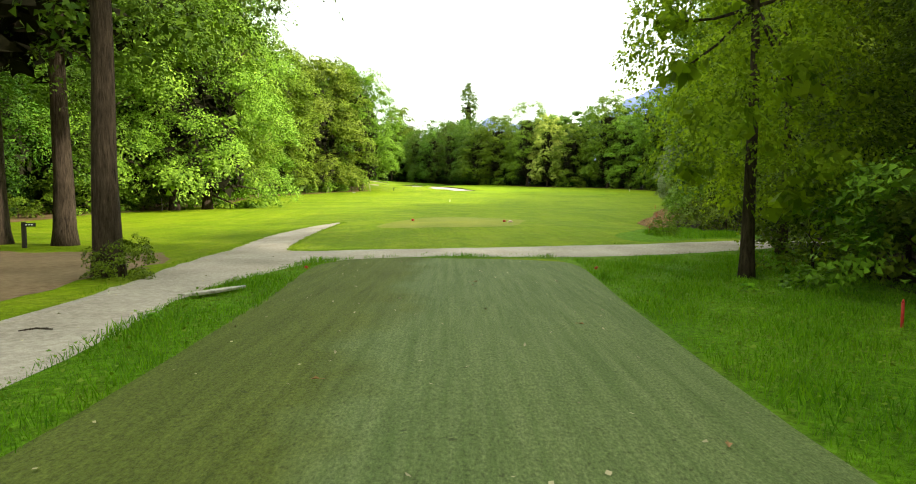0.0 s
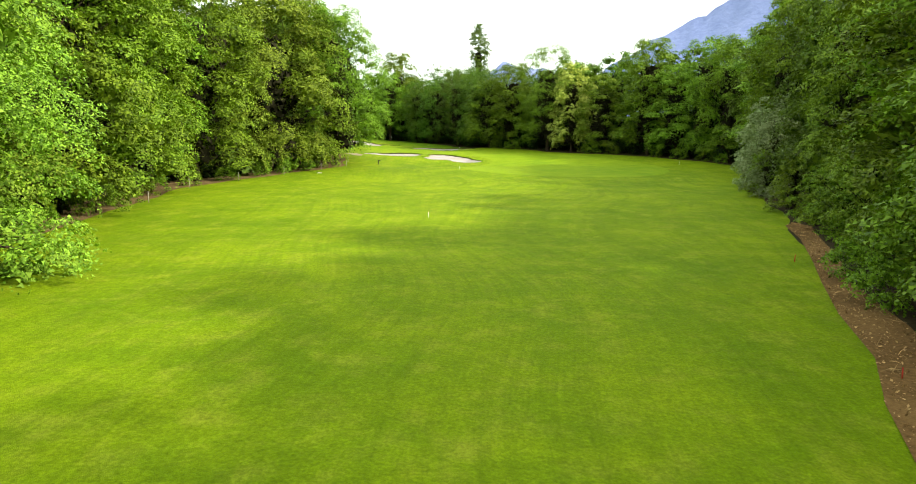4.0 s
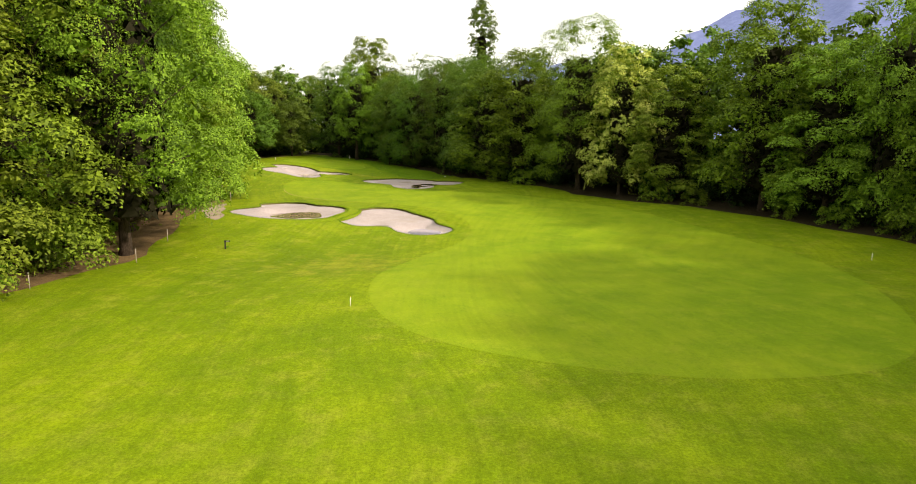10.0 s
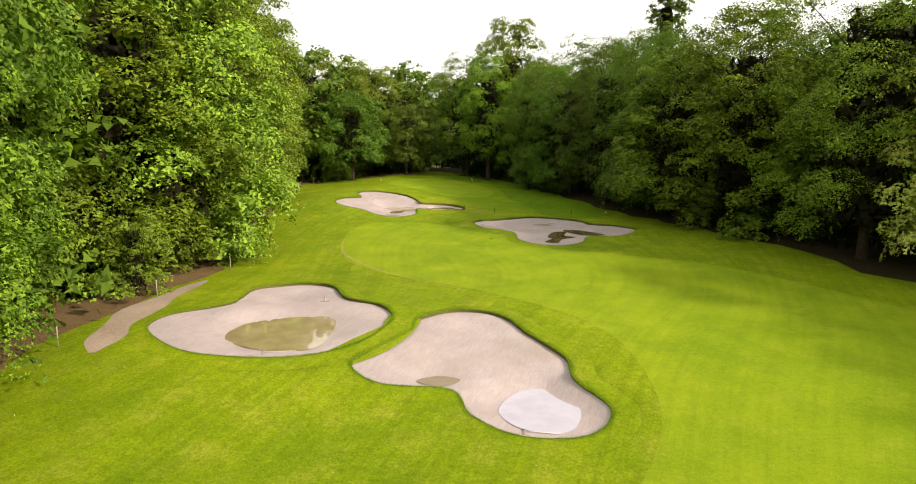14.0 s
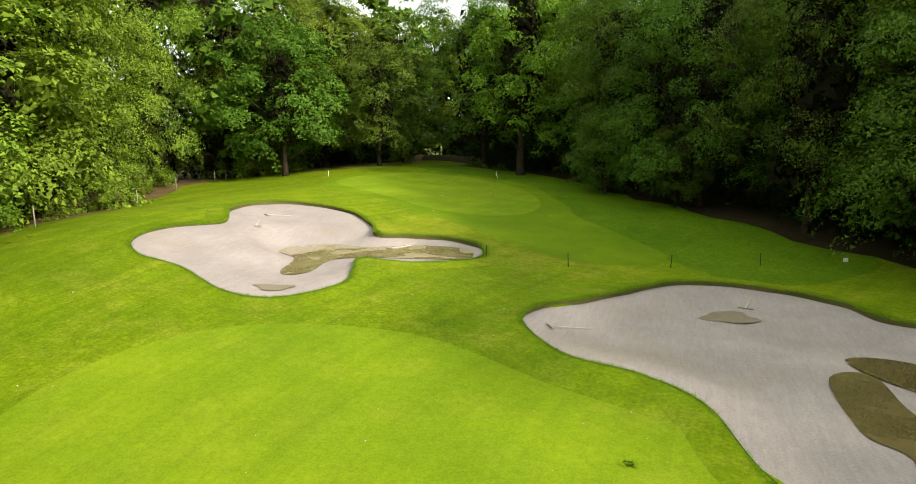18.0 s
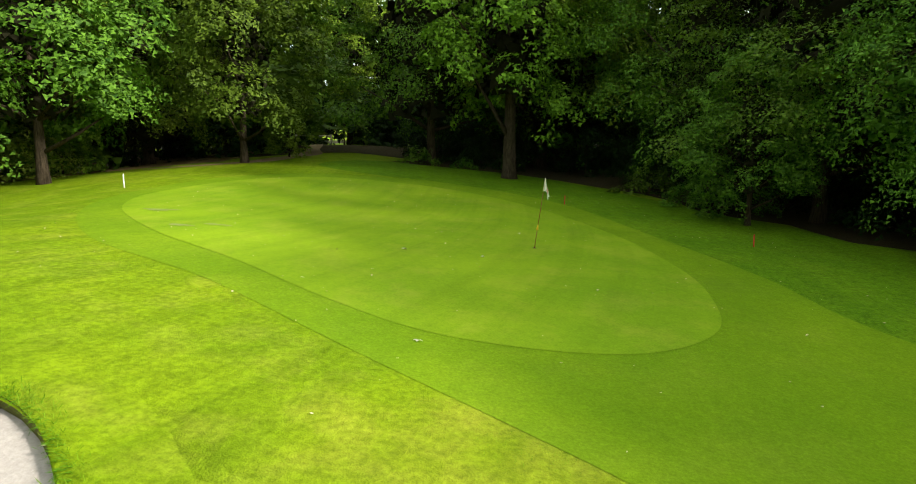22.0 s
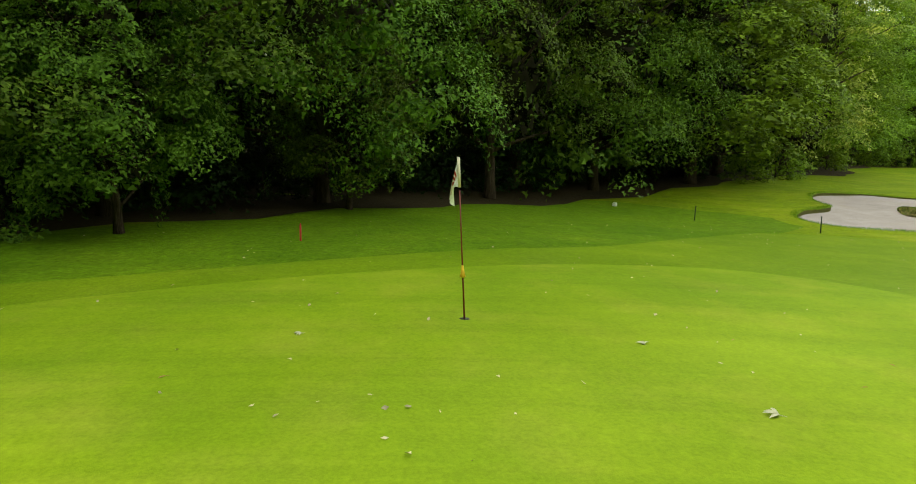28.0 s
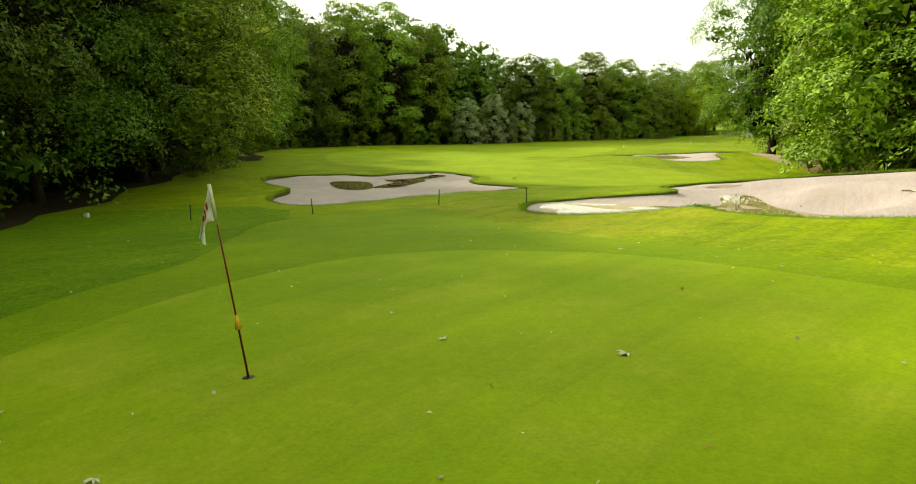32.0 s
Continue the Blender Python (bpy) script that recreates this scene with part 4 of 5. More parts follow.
row_of(EDGE_L, 1, 1.9, 6.5, [("shrub", 1)], 1.0, .5, 1.2, 19, "shrubs along the wood")
row_of(EDGE_R, -1, 2.4, 6.0, [("shrub", 1)], 1.0, .5, 1.2, 20, "shrubs along the wood")
row_of(EDGE_G[EDGE_G[:, 1] > 247], -1, 2.4, 3.2, [("bramble", 1)], .7, .5, 1.0, 46, "shrubs along the wood")
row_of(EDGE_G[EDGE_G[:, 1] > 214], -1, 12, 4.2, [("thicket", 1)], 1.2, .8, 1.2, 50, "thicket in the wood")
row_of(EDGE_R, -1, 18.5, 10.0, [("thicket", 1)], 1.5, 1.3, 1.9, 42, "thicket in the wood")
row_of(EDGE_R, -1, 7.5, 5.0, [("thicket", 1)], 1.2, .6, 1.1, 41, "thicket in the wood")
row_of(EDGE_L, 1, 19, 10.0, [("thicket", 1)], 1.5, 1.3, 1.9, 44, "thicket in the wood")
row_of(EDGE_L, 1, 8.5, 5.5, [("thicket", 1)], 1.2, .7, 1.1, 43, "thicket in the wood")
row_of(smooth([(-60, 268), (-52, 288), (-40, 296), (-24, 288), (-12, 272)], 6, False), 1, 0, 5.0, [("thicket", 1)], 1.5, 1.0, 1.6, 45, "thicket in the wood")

# trees of their own kind
KINDS["tall_trunk"] = tree_kind("tree", 31, 25, 7.5, 7.5, "broad", 44000, .14, LEAF_SHADE, "tall tree with deeply furrowed bark, bare below", 50, 2.4, .36, fan=40, wide=.6, limbs=12, split=True, corners=3, each=130, inner=.11)


def stout(ob, bole, spread):
    """Widens a tree's trunk and its crown apart from each other."""
    for c in ob.children:
        w = bole if c.name.startswith("trunk") else spread
        c.scale = (w, w, 1)


stout(plant("tall_trunk", -8.0, 14.6, 1.0, 40, .40), 2.1, 1.9)
stout(plant("tall_trunk", -15.1, 24.6, 1.05, 200, .6, label="old tree with a thick dark flared trunk beside the path"), 1.7, 1.8)
plant("tall_trunk", -18.2, 25.2, .9, 120, .7, label="slender leaning tree beside a wooden signpost")
KINDS["locust"] = tree_kind("tree", 32, 17, 2.4, 3.5, "oval", 30000, .13, LEAF_FEATHER, "feathery light green tree beside the tee", 54, 1.5, .2, fan=30, wide=.5, limbs=12, split=True, each=40, inner=.3)
plant("locust", 7.3, 16.1, 1.0, 15, .85)
plant("locust", 11.3, 22.3, .9, 130)
plant("hornbeam_near", 15.5, 9, .55, 30, .95, group=EAST)
plant("hornbeam_near", 15.5, 1, .5, 130, .95, group=EAST)
for x, y, s in ((9.5, 12.5, 1.0), (10.5, 8.6, 1.2), (11.5, 14.5, 1.1), (9.8, 17.6, .7), (16.5, 24.2, .8), (-7.5, 14.3, .34), (9.5, 29.6, .3)):
    plant("shrub", x, y, s, group="shrubs along the wood")
plant("lime", -26.5, 60, 1.15, 20, 1.05, group=WEST)
plant("lime_near", -24.2, 62, 1.22, 70, .98, label="huge leafy tree whose boughs hang over the grass", group=WEST)
KINDS["silver"] = tree_kind("tree", 33, 11.5, .3, 3.3, "bush", 14000, .2, LEAF_SILVER, "silvery white poplar with upright shoots", 40, 1.2, .12, wide=.42, fan=20, corners=3, each=60, inner=.2)
plant("silver", 38.2, 111, 1.0, 10, group="silver poplars")
plant("silver", 35.0, 102.6, .85, 70, 1.0, group="silver poplars")
plant("silver", 41, 118.5, .9, 150, 1.15, group="silver poplars")
for x, y, s in ((31.5, 91, .55), (30.2, 80.4, .7), (27.6, 72, .5), (30.6, 85, .5), (24.4, 62, .45), (22.6, 57, .55), (18.6, 47, .45), (25.6, 66, .6), (29.4, 76, .75), (-41.8, 262.5, .4), (34.8, 104, .55)):
    plant("young", x, y, s, group="young trees along the wood")
KINDS["gold"] = tree_kind("tree", 34, 21.5, 1.5, 5.2, "oval", 22000, .26, LEAF_GOLD, "tree with yellow flower heads over green foliage", 50, 2.0, .25, wide=.5, fan=24, corners=3, each=34, inner=.3)
plant("gold", 27.3, 197.6, 1.04, 0)
plant("maple_near", 21.9, 203.4, 1.08, 25, 1.1, label="big round-crowned tree with open boughs over the fairway", group=EAST)
plant("elm", 42.6, 183, 1.02, 25, 1.1, group=EAST)
KINDS["poplar"] = tree_kind("tree", 35, 38, 4, 2.6, "spire", 14000, .34, LEAF_DARK, "tall slim columnar poplar behind the wood", 130, 1.35, .4, wide=.45, top=.93, each=14)
plant("poplar", 4.2, 268.4, 1.09, 0, 1.08)
plant("back", -62, 254, 1.1, 40, 1.1, group="trees behind the green")
plant("young", -27.4, 175.5, .62, 30, 1.0, label="young tree with broad light leaves over bare soil", group="young trees along the wood")
plant("shrub", -24.6, 148.2, 1.3, 110, group="shrubs along the wood")
KINDS["spread"] = tree_kind("tree", 38, 28, 2.6, 9.2, "broad", 90000, .16, LEAF, "big tree whose boughs spread over the rough", 56, 3.0, .5, fan=34, wide=.7, corners=3, each=120, inner=.17)
plant("spread", -22.9, 152.6, 1.04, 150, .98, label="big tree whose boughs spread over the rough", group=WEST)
plant("hornbeam", -27.6, 161.4, 1.22, 200, .85, group=WEST)
plant("elm", -25.2, 271, 1.23, 80, 1.0, label="tall ivy-clad tree that towers behind the green")
# two trees added behind the wood's front to block sun over the green
plant("back_near", 8, 226, .95, 20, group=EAST)
plant("back_near", 4, 233, .95, 70, group=EAST)
plant("hornbeam_near", 0.5, 250, 1.1, 10, .9, group=EAST)
KINDS["ivy"] = tree_kind("tree", 36, 24, 4.5, 5.5, "oval", 28000, .23, LEAF, "thick-trunked tree with ivy behind the green", 50, 2.2, .42, fan=34, wide=.7, corners=3, each=110, inner=.145)
plant("ivy", -26.6, 259.6, 1.0, 0)
KINDS["small"] = tree_kind("tree", 37, 14, 2.6, 4.6, "oval", 26000, .2, LEAF_DARK, "small leafy tree beside the woodland track", 34, 1.9, .22, fan=34, wide=.6, corners=3, each=110, inner=.145)
plant("small", -42.4, 257.4, 1.0, 0)
plant("small", -50.5, 251, 1.2, 100, 1.1)
for x, y, size, turn in ((-16.2, 247.5, .5, 60), (-10.4, 242.2, .46, 200)):
    plant("small", x, y, size, turn, 1.05, label="low leafy young tree before the trunks of the wood", group="young trees along the wood")
plant("back", -1.5, 284, 1.1, 30, group="trees behind the green")

# ---- far hills ----
def hill(name, far, profile, label):
    """A wooded ridge: bearing east of the hole's line and height, in degrees."""
    v, f = [], []
    az = np.linspace(profile[0][0], profile[-1][0], 90)
    top = np.interp(az, [p[0] for p in profile], [p[1] for p in profile])
    for i, (a, e) in enumerate(zip(az, top)):
        e += .18 * math.sin(i * 1.1) * math.sin(i * .37)
        for k in range(10):
            q = k / 9
            d = far * (1 + .35 * q)
            z = d * math.tan(radians(max(e, .2))) * q ** .8 + 20 * noise.noise((a, q * 4, far)) * q
            v.append((d * math.sin(radians(a)), d * math.cos(radians(a)), z - 5))
    for i in range(89):
        for k in range(9):
            f.append((i * 10 + k, (i + 1) * 10 + k, (i + 1) * 10 + k + 1, i * 10 + k + 1))
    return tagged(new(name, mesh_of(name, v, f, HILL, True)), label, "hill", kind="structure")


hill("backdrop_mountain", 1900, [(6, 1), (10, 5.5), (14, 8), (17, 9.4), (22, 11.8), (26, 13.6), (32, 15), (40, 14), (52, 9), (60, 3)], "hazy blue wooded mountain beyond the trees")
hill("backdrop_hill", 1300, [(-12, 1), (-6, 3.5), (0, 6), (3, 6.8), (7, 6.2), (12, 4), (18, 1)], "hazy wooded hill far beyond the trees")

# ---- golf things ----
def block(name, material, parent, size, at=(0, 0, 0), turn=(0, 0, 0), bevel=.006, label=""):
    bm = bmesh.new()
    bmesh.ops.create_cube(bm, size=1, matrix=Matrix.Diagonal((*size, 1)))
    bmesh.ops.bevel(bm, geom=bm.edges[:], offset=min(bevel, min(size) * .3), segments=2, affect="EDGES")
    bm.transform(pose(*at, *turn))
    me = bpy.data.meshes.new(name)
    bm.to_mesh(me)
    bm.free()
    me.materials.append(material)
    return part(name, me, parent, label)


def rod(name, material, parent, pts, radii, segs=10, label=""):
    return part(name, bark_mesh(name, [(pts, radii)], segs, material), parent, label)


def thing(name, x, y, label, category, group="", lift=0.0, turn=0.0):
    ob = new(name, None)
    ob.matrix_basis = pose(x, y, float(land(x, y)) + lift, 0, 0, turn)
    return tagged(ob, label, category, group)


# flagstick, leaning
flag = thing("flagstick", -24.18, 240.42, "leaning dark red flagstick with a limp white flag in the hole", "flagstick", lift=.016)
TIP = Vector((.29, .06, 2.12))
rod("pole", simple("dark_red_pole", (0.16, 0.018, 0.012), 0.4), flag, [Vector((0, 0, -.05)), TIP * .5, TIP * .8], [.011, .010, .009], 10, "dark red pole")
rod("sleeve", simple("cream_sleeve", (0.62, 0.56, 0.42), .7), flag, [TIP * .815, TIP * 1.0], [.021, .019], 12, "cream cloth sleeve round the pole's top")
rod("lower_pole", simple("tan_pole", (0.30, 0.14, 0.05), 0.4), flag, [TIP * .01 + Vector((.004, -.006, 0)), TIP * .32 + Vector((.004, -.006, 0))], [.008, .008], 8, "pale tan lower stripe")


def flag_point(u, v, off=0.0):
    """The cloth hangs limp: its free end gathers below the sleeve."""
    side, cross = Vector((.76, .65, 0)), Vector((-.65, .76, 0))
    on = TIP.lerp(TIP * .815, v)
    end = TIP + side * (.15 - .06 * v) + Vector((0, 0, -.58 - .05 * v + .03 * math.sin(v * 5)))
    hump = math.sin(math.pi * u) * v
    fold = .03 * math.sin(v * 8 + u * 3) * (.25 + u)
    return on.lerp(end, u) + side * (.045 * hump) + Vector((0, 0, .10 * hump)) + cross * (fold + off)


def flag_piece(name, u0, u1, v0, v1, off, material, label=""):
    n = 10
    v = [flag_point(u0 + (u1 - u0) * i / n, v0 + (v1 - v0) * j / n, off) for i in range(n + 1) for j in range(n + 1)]
    f = [(i * (n + 1) + j, (i + 1) * (n + 1) + j, (i + 1) * (n + 1) + j + 1, i * (n + 1) + j + 1) for i in range(n) for j in range(n)]
    me = mesh_of(name, v, f, material, True)
    return part(name, me, flag, label)


flag_piece("cloth", 0, 1, 0, 1, 0, CLOTH, "limp white cloth")
for off in (.005, -.005):
    for u0, u1, v0, v1 in ((.26, .36, .12, .5), (.42, .50, .10, .75), (.56, .66, .12, .6), (.70, .76, .45, .8)):
        flag_piece("emblem", u0, u1, v0, v1, off, RED, "dark red emblem bar")
rod("pennant", YELLOW, flag, [TIP * .335, TIP * .30, TIP * .262, TIP * .258], [.013, .024, .042, .014], 6, "small yellow pennant tied round the pole")
cup = thing("hole_cup", -24.18, 240.42, "round hole cup in the putting green, its shade a black disc", "hole cup", lift=.0)
# flat black disc stands in for the shade inside the hole
rod("cup_mouth", BLACK, cup, [Vector((0, 0, -.1)), Vector((0, 0, .0195))], [.06, .06], 20)
rod("cup_rim", simple("worn_rim", (0.10, 0.05, 0.03)), cup, [Vector((0, 0, .010)), Vector((0, 0, .018))], [.075, .072], 20, "bare earth rim")

# slim dark posts round the green
for x, y in ((-18.98, 221.2), (-14.95, 221.5), (-10.34, 224.4), (-5.96, 227.2)):
    ob = thing("edge_post", x, y, "slim dark green post in the grass before the green", "post", "posts round the green", turn=x * 40)
    rod("shaft", simple("dark_green_post", (0.012, 0.03, 0.016)), ob, [Vector((0, 0, -.1)), Vector((.02, .03, .62))], [.022, .02], 8)
    block("cap", BLACK, ob, (.06, .06, .03), (.02, .03, .63))
# tee markers
for x, y, lab, m in ((-2.49, 35.4, "round red tee marker on the forward tee", RED), (2.5, 34.5, "round red and white tee marker on the forward tee", RED), (3.85, 17.7, "round red tee marker in the verge", RED), (-3.9, 16.4, "round red tee marker in the verge", RED)):
    ob = thing("tee_marker", x, y, lab, "tee marker", "tee markers")
    me = bpy.data.meshes.new("ball")
    bm = bmesh.new()
    bmesh.ops.create_uvsphere(bm, u_segments=20, v_segments=12, radius=.085 if y > 30 else .055, matrix=pose(0, 0, .05))
    for q in bm.verts:
        q.co.z = max(q.co.z, 0) * .95
    bm.to_mesh(me)
    bm.free()
    me.materials.append(m)
    me.polygons.foreach_set("use_smooth", [True] * len(me.polygons))
    part("ball", me, ob)
    rod("peg", BLACK, ob, [Vector((0, 0, -.1)), Vector((0, 0, .02))], [.02, .02], 8)
ob = thing("broken_marker", 2.8, 34.2, "pale broken half of a tee marker lying on the tee", "tee marker")
rod("shell", simple("pink_shell", (0.62, 0.42, 0.36)), ob, [Vector((-.15, 0, .02)), Vector((-.05, 0, .06)), Vector((.05, 0, .06)), Vector((.15, 0, .02))], [.01, .05, .05, .01], 10)
rod("core", RED, ob, [Vector((-.12, .04, .02)), Vector((.12, .04, .02))], [.012, .012], 8, "red edge")


def stake(x, y, h, material, label, group, tip=None, r=.03):
    ob = thing("stake", x, y, label, "stake", group, turn=x * 31)
    rod("shaft", material, ob, [Vector((0, 0, -.15)), Vector((.02, .01, h))], [r, r * .9], 8)
    rod("tip", tip or material, ob, [Vector((.02, .01, h)), Vector((.02, .01, h + .05))], [r * .9, r * .3], 8)


stake(.42, 137.75, .55, WHITE, "white stake with a yellow tip in the rough", "distance stakes", YELLOW)
stake(-1.1, 87.1, .45, WHITE, "white and red stake in a bare ring of rough", "distance stakes", RED)
stake(41.7, 156.3, .6, WHITE, "white stake at the edge of the fairway", "distance stakes")
for x, y in ((9.2, 30.8), (16.2, 52.2), (6.6, 9.4), (-23.3, 250.6), (-17.1, 243.2), (14.2, 46.5), (21.5, 70)):
    stake(x, y, .38, RED, "short red hazard stake at the wood's edge", "red stakes", None, .025)
for x, y in ((-43.1, 247.4), (-56.8, 249.1)):
    stake(x, y, .6, WHITE, "white boundary stake near the wood", "white stakes")
for k in range(4, len(EDGE_L), 3):
    p = EDGE_L[k]
    if p[1] < 250:
        ob = thing("fence_post", p[0] + .9 + .4 * math.sin(k), p[1], "thin grey wooden post along the wood's edge", "post", "fence posts", turn=k * 30)
        rod("shaft", GREYWOOD, ob, [Vector((0, 0, -.1)), Vector((.03 * math.sin(k), .02, 1.15))], [.035, .03], 7)
        block("top", simple("post_top", (0.5, 0.47, 0.4)), ob, (.06, .06, .04), (.03 * math.sin(k), .02, 1.16))

plate = thing("stone_plate", -21.7, 134.2, "flat white marker slab lying in the grass", "marker slab", turn=20)
block("slab", WHITE, plate, (.62, .34, .06), (0, 0, .02), (0, 0, 0), .015)
block("line", BLACK, plate, (.3, .04, .006), (0, 0, .052), label="dark bar of unreadable writing")
for x, y, h, turn, lab in ((-15.8, 23.3, .95, 10, "dark wooden signpost with a short arm beside the path"), (-15.6, 156.2, .8, 30, "dark signpost with a short arm in the rough")):
    ob = thing("signpost", x, y, lab, "signpost", "signposts", turn=turn)
    block("post", simple("dark_wood", (0.035, 0.03, 0.022), 0.8), ob, (.13, .13, h + .3), (0, 0, h / 2 - .15), (0, 0, 0), .012)
    arm = block("arm", BLACK, ob, (.42, .05, .13), (.22, -.06, h - .1), (0, 0, 0), .012, "dark pointed sign arm")
    for dx in (.12, .22, .31):
        q = block("lettering", WHITE, arm, (.06, .008, .03), (dx, -.088, h - .1), (0, 0, 0), .002, "small pale bar of unreadable writing")


def rake(poly, pools, x0, y0, x1, y1):
    a = math.degrees(math.atan2(y1 - y0, x1 - x0))
    z0 = float(sand_height(poly, pools, np.array([x0]), np.array([y0]))[0])
    x2, y2 = x0 + 1.6 * math.cos(radians(a)), y0 + 1.6 * math.sin(radians(a))
    z2 = float(sand_height(poly, pools, np.array([x2]), np.array([y2]))[0])
    ob = new("rake", None)
    ob.matrix_basis = pose(x0, y0, z0 + .035, 0, 0, a)
    tagged(ob, "bunker rake with a pale handle lying on the sand", "rake", "bunker rakes")
    rod("handle", simple("pale_handle", (0.62, 0.58, 0.5)), ob, [Vector((0, 0, .03)), Vector((1.6, 0, z2 - z0 + .0))], [.018, .016], 8, "pale wooden handle")
    block("head", GREYWOOD, ob, (.05, .62, .05), (0, 0, .02), (0, 0, 0), .008, "brown rake head")
    for k in range(8):
        block("tooth", GREYWOOD, ob, (.012, .012, .07), (.03, -.28 + .08 * k, -.01), (0, 30, 0), .002)


for which, x0, y0, x1, y1 in ((2, -33.4, 223.6, -32.7, 224.7), (2, -31.8, 220.4, -32.3, 221.3), (2, -24.5, 221.9, -23.9, 223.2), (0, -19.6, 175.4, -19.6, 176.6), (0, -14.7, 178.2, -15.6, 179.8), (0, -12.9, 168.9, -11.8, 169.5), (3, -14.2, 213.2, -13.4, 213.7), (3, -7.3, 219.4, -6.8, 221.6), (3, -2.6, 208.4, -1.5, 208.8), (1, 1.1, 166.9, 2.3, 167.1)):
    rake(BUNKERS[which], POOLS[which], x0, y0, x1, y1)

def damp(poly, pools, x, y, a, b, turn):
    """A patch of damp sand that follows the bunker's floor."""
    ang = np.linspace(0, 2 * np.pi, 18, endpoint=False)
    r = 1 + .18 * np.sin(ang * 3 + x) + .1 * np.sin(ang * 5 + y)
    u, w = np.cos(ang) * a * r, np.sin(ang) * b * r
    ca, sa = math.cos(radians(turn)), math.sin(radians(turn))
    v, f = sheet(np.c_[x + u * ca - w * sa, y + u * sa + w * ca], .4)
    z = sand_height(poly, pools, v[:, 0], v[:, 1]) + .03
    base = Vector((x, y, float(z.mean())))
    me = mesh_of("damp_patch", np.c_[v, z] - np.array(base), f, DAMP, True)
    ob = new("damp_patch", me)
    ob.location = base
    tagged(ob, "damp brownish patch of sand on the bunker floor", "damp patch", "damp patches in the bunkers")


damp(BUNKER_3, POOLS[2], -25.2, 212.5, .75, .5, 20)
damp(BUNKER_4, POOLS[3], -8.0, 217.8, 1.1, .8, 30)

# woodland track and its barrier
gate = thing("barrier", -49.2, 285.3, "low pale barrier bar across the woodland track", "barrier", turn=20)
rod("bar", GREYWOOD, gate, [Vector((-1.9, 0, .95)), Vector((1.9, 0, .9))], [.05, .05], 10, "pale horizontal bar")
for x in (-1.8, 1.8):
    rod("post", GREYWOOD, gate, [Vector((x, 0, -.2)), Vector((x, 0, 1.05))], [.07, .07], 8)

# dry mower trail and worn patches
def ribbon_strip(name, pts, half, material, label):
    line = smooth(pts, 8, False)
    d = np.gradient(line, axis=0)
    n = np.c_[-d[:, 1], d[:, 0]] / np.linalg.norm(d, axis=1)[:, None]
    w = half * (.85 + .15 * np.sin(np.arange(len(line)) * .45)) * np.sin(np.linspace(.15, np.pi - .15, len(line)))
    poly = np.r_[line + n * w[:, None], (line - n * w[:, None])[::-1]]
    drape(name, poly, material, .022, .6, label)


ribbon_strip("track", [(-48, 255.6), (-44, 256.4), (-42, 258.6), (-41.9, 263), (-42.6, 268), (-45.5, 276), (-48.6, 285), (-51, 293)], 1.0, SOIL, "trodden soil track that leads into the dark wood")
ribbon_strip("mower_trail", [(-25, 200), (-24, 197.6), (-22, 194.3), (-19, 191.3), (-15.9, 188.8), (-12.6, 186.7), (-7.2, 184.3)], .16, DRY, "dry yellow trail along the fairway's edge")
ribbon_strip("worn_turf", [(-26.4, 181), (-25.4, 177), (-24.2, 173), (-22.7, 169.5), (-21.3, 166.9), (-20.6, 165.6)], 1.35, PALE_SOIL, "bare brown strip of soil beside the bunker")
BARE = ragged(np.array([(12.0, 39.2), (12.4, 43.1), (14.7, 49.7), (18.0, 59.1), (22.6, 70), (27.6, 83.6), (28.6, 83), (26.2, 75.7), (21.9, 65), (19.4, 57.2), (17.3, 50.5), (14.9, 43.6), (13.4, 38.8)]), .3, 15)
drape("bare_edge", BARE, DEADFALL, .045, .5, "bare brown strip with dry leaves and branches along the wood")


for k, (x, y, a, b) in enumerate(((-37.0, 241.0, .62, .22), (-34.6, 238.4, .4, .14), (-33.7, 238.9, .45, .10))):
    ang = np.linspace(0, 2 * np.pi, 15)[:-1]
    rr = 1 + .25 * np.sin(ang * 3 + k) + .16 * np.sin(ang * 5 + 2 * k)
    drape("worn_patch", np.c_[x + np.cos(ang) * a * rr, y + np.sin(ang) * b * rr], WORN_GREY, .024, .2, "thin greyish worn patch in the putting green")
for dx, dy, turn, long, wide in ((0, 0, 72, 1.25, .15), (-.17, -.25, 70, .95, .13), (.15, .2, 75, 1.0, .10)):
    ob = thing("board", -4.47 + dx, 11.8 + dy, "weathered pale board half sunk in the verge grass", "board", "boards in the verge", .05, turn)
    block("plank", simple("pale_board", (0.46, 0.42, 0.35), .9, .2, 0, .3, 9.0), ob, (long, wide, .05), (0, 0, .03), (1.5, 2, 0), .008)

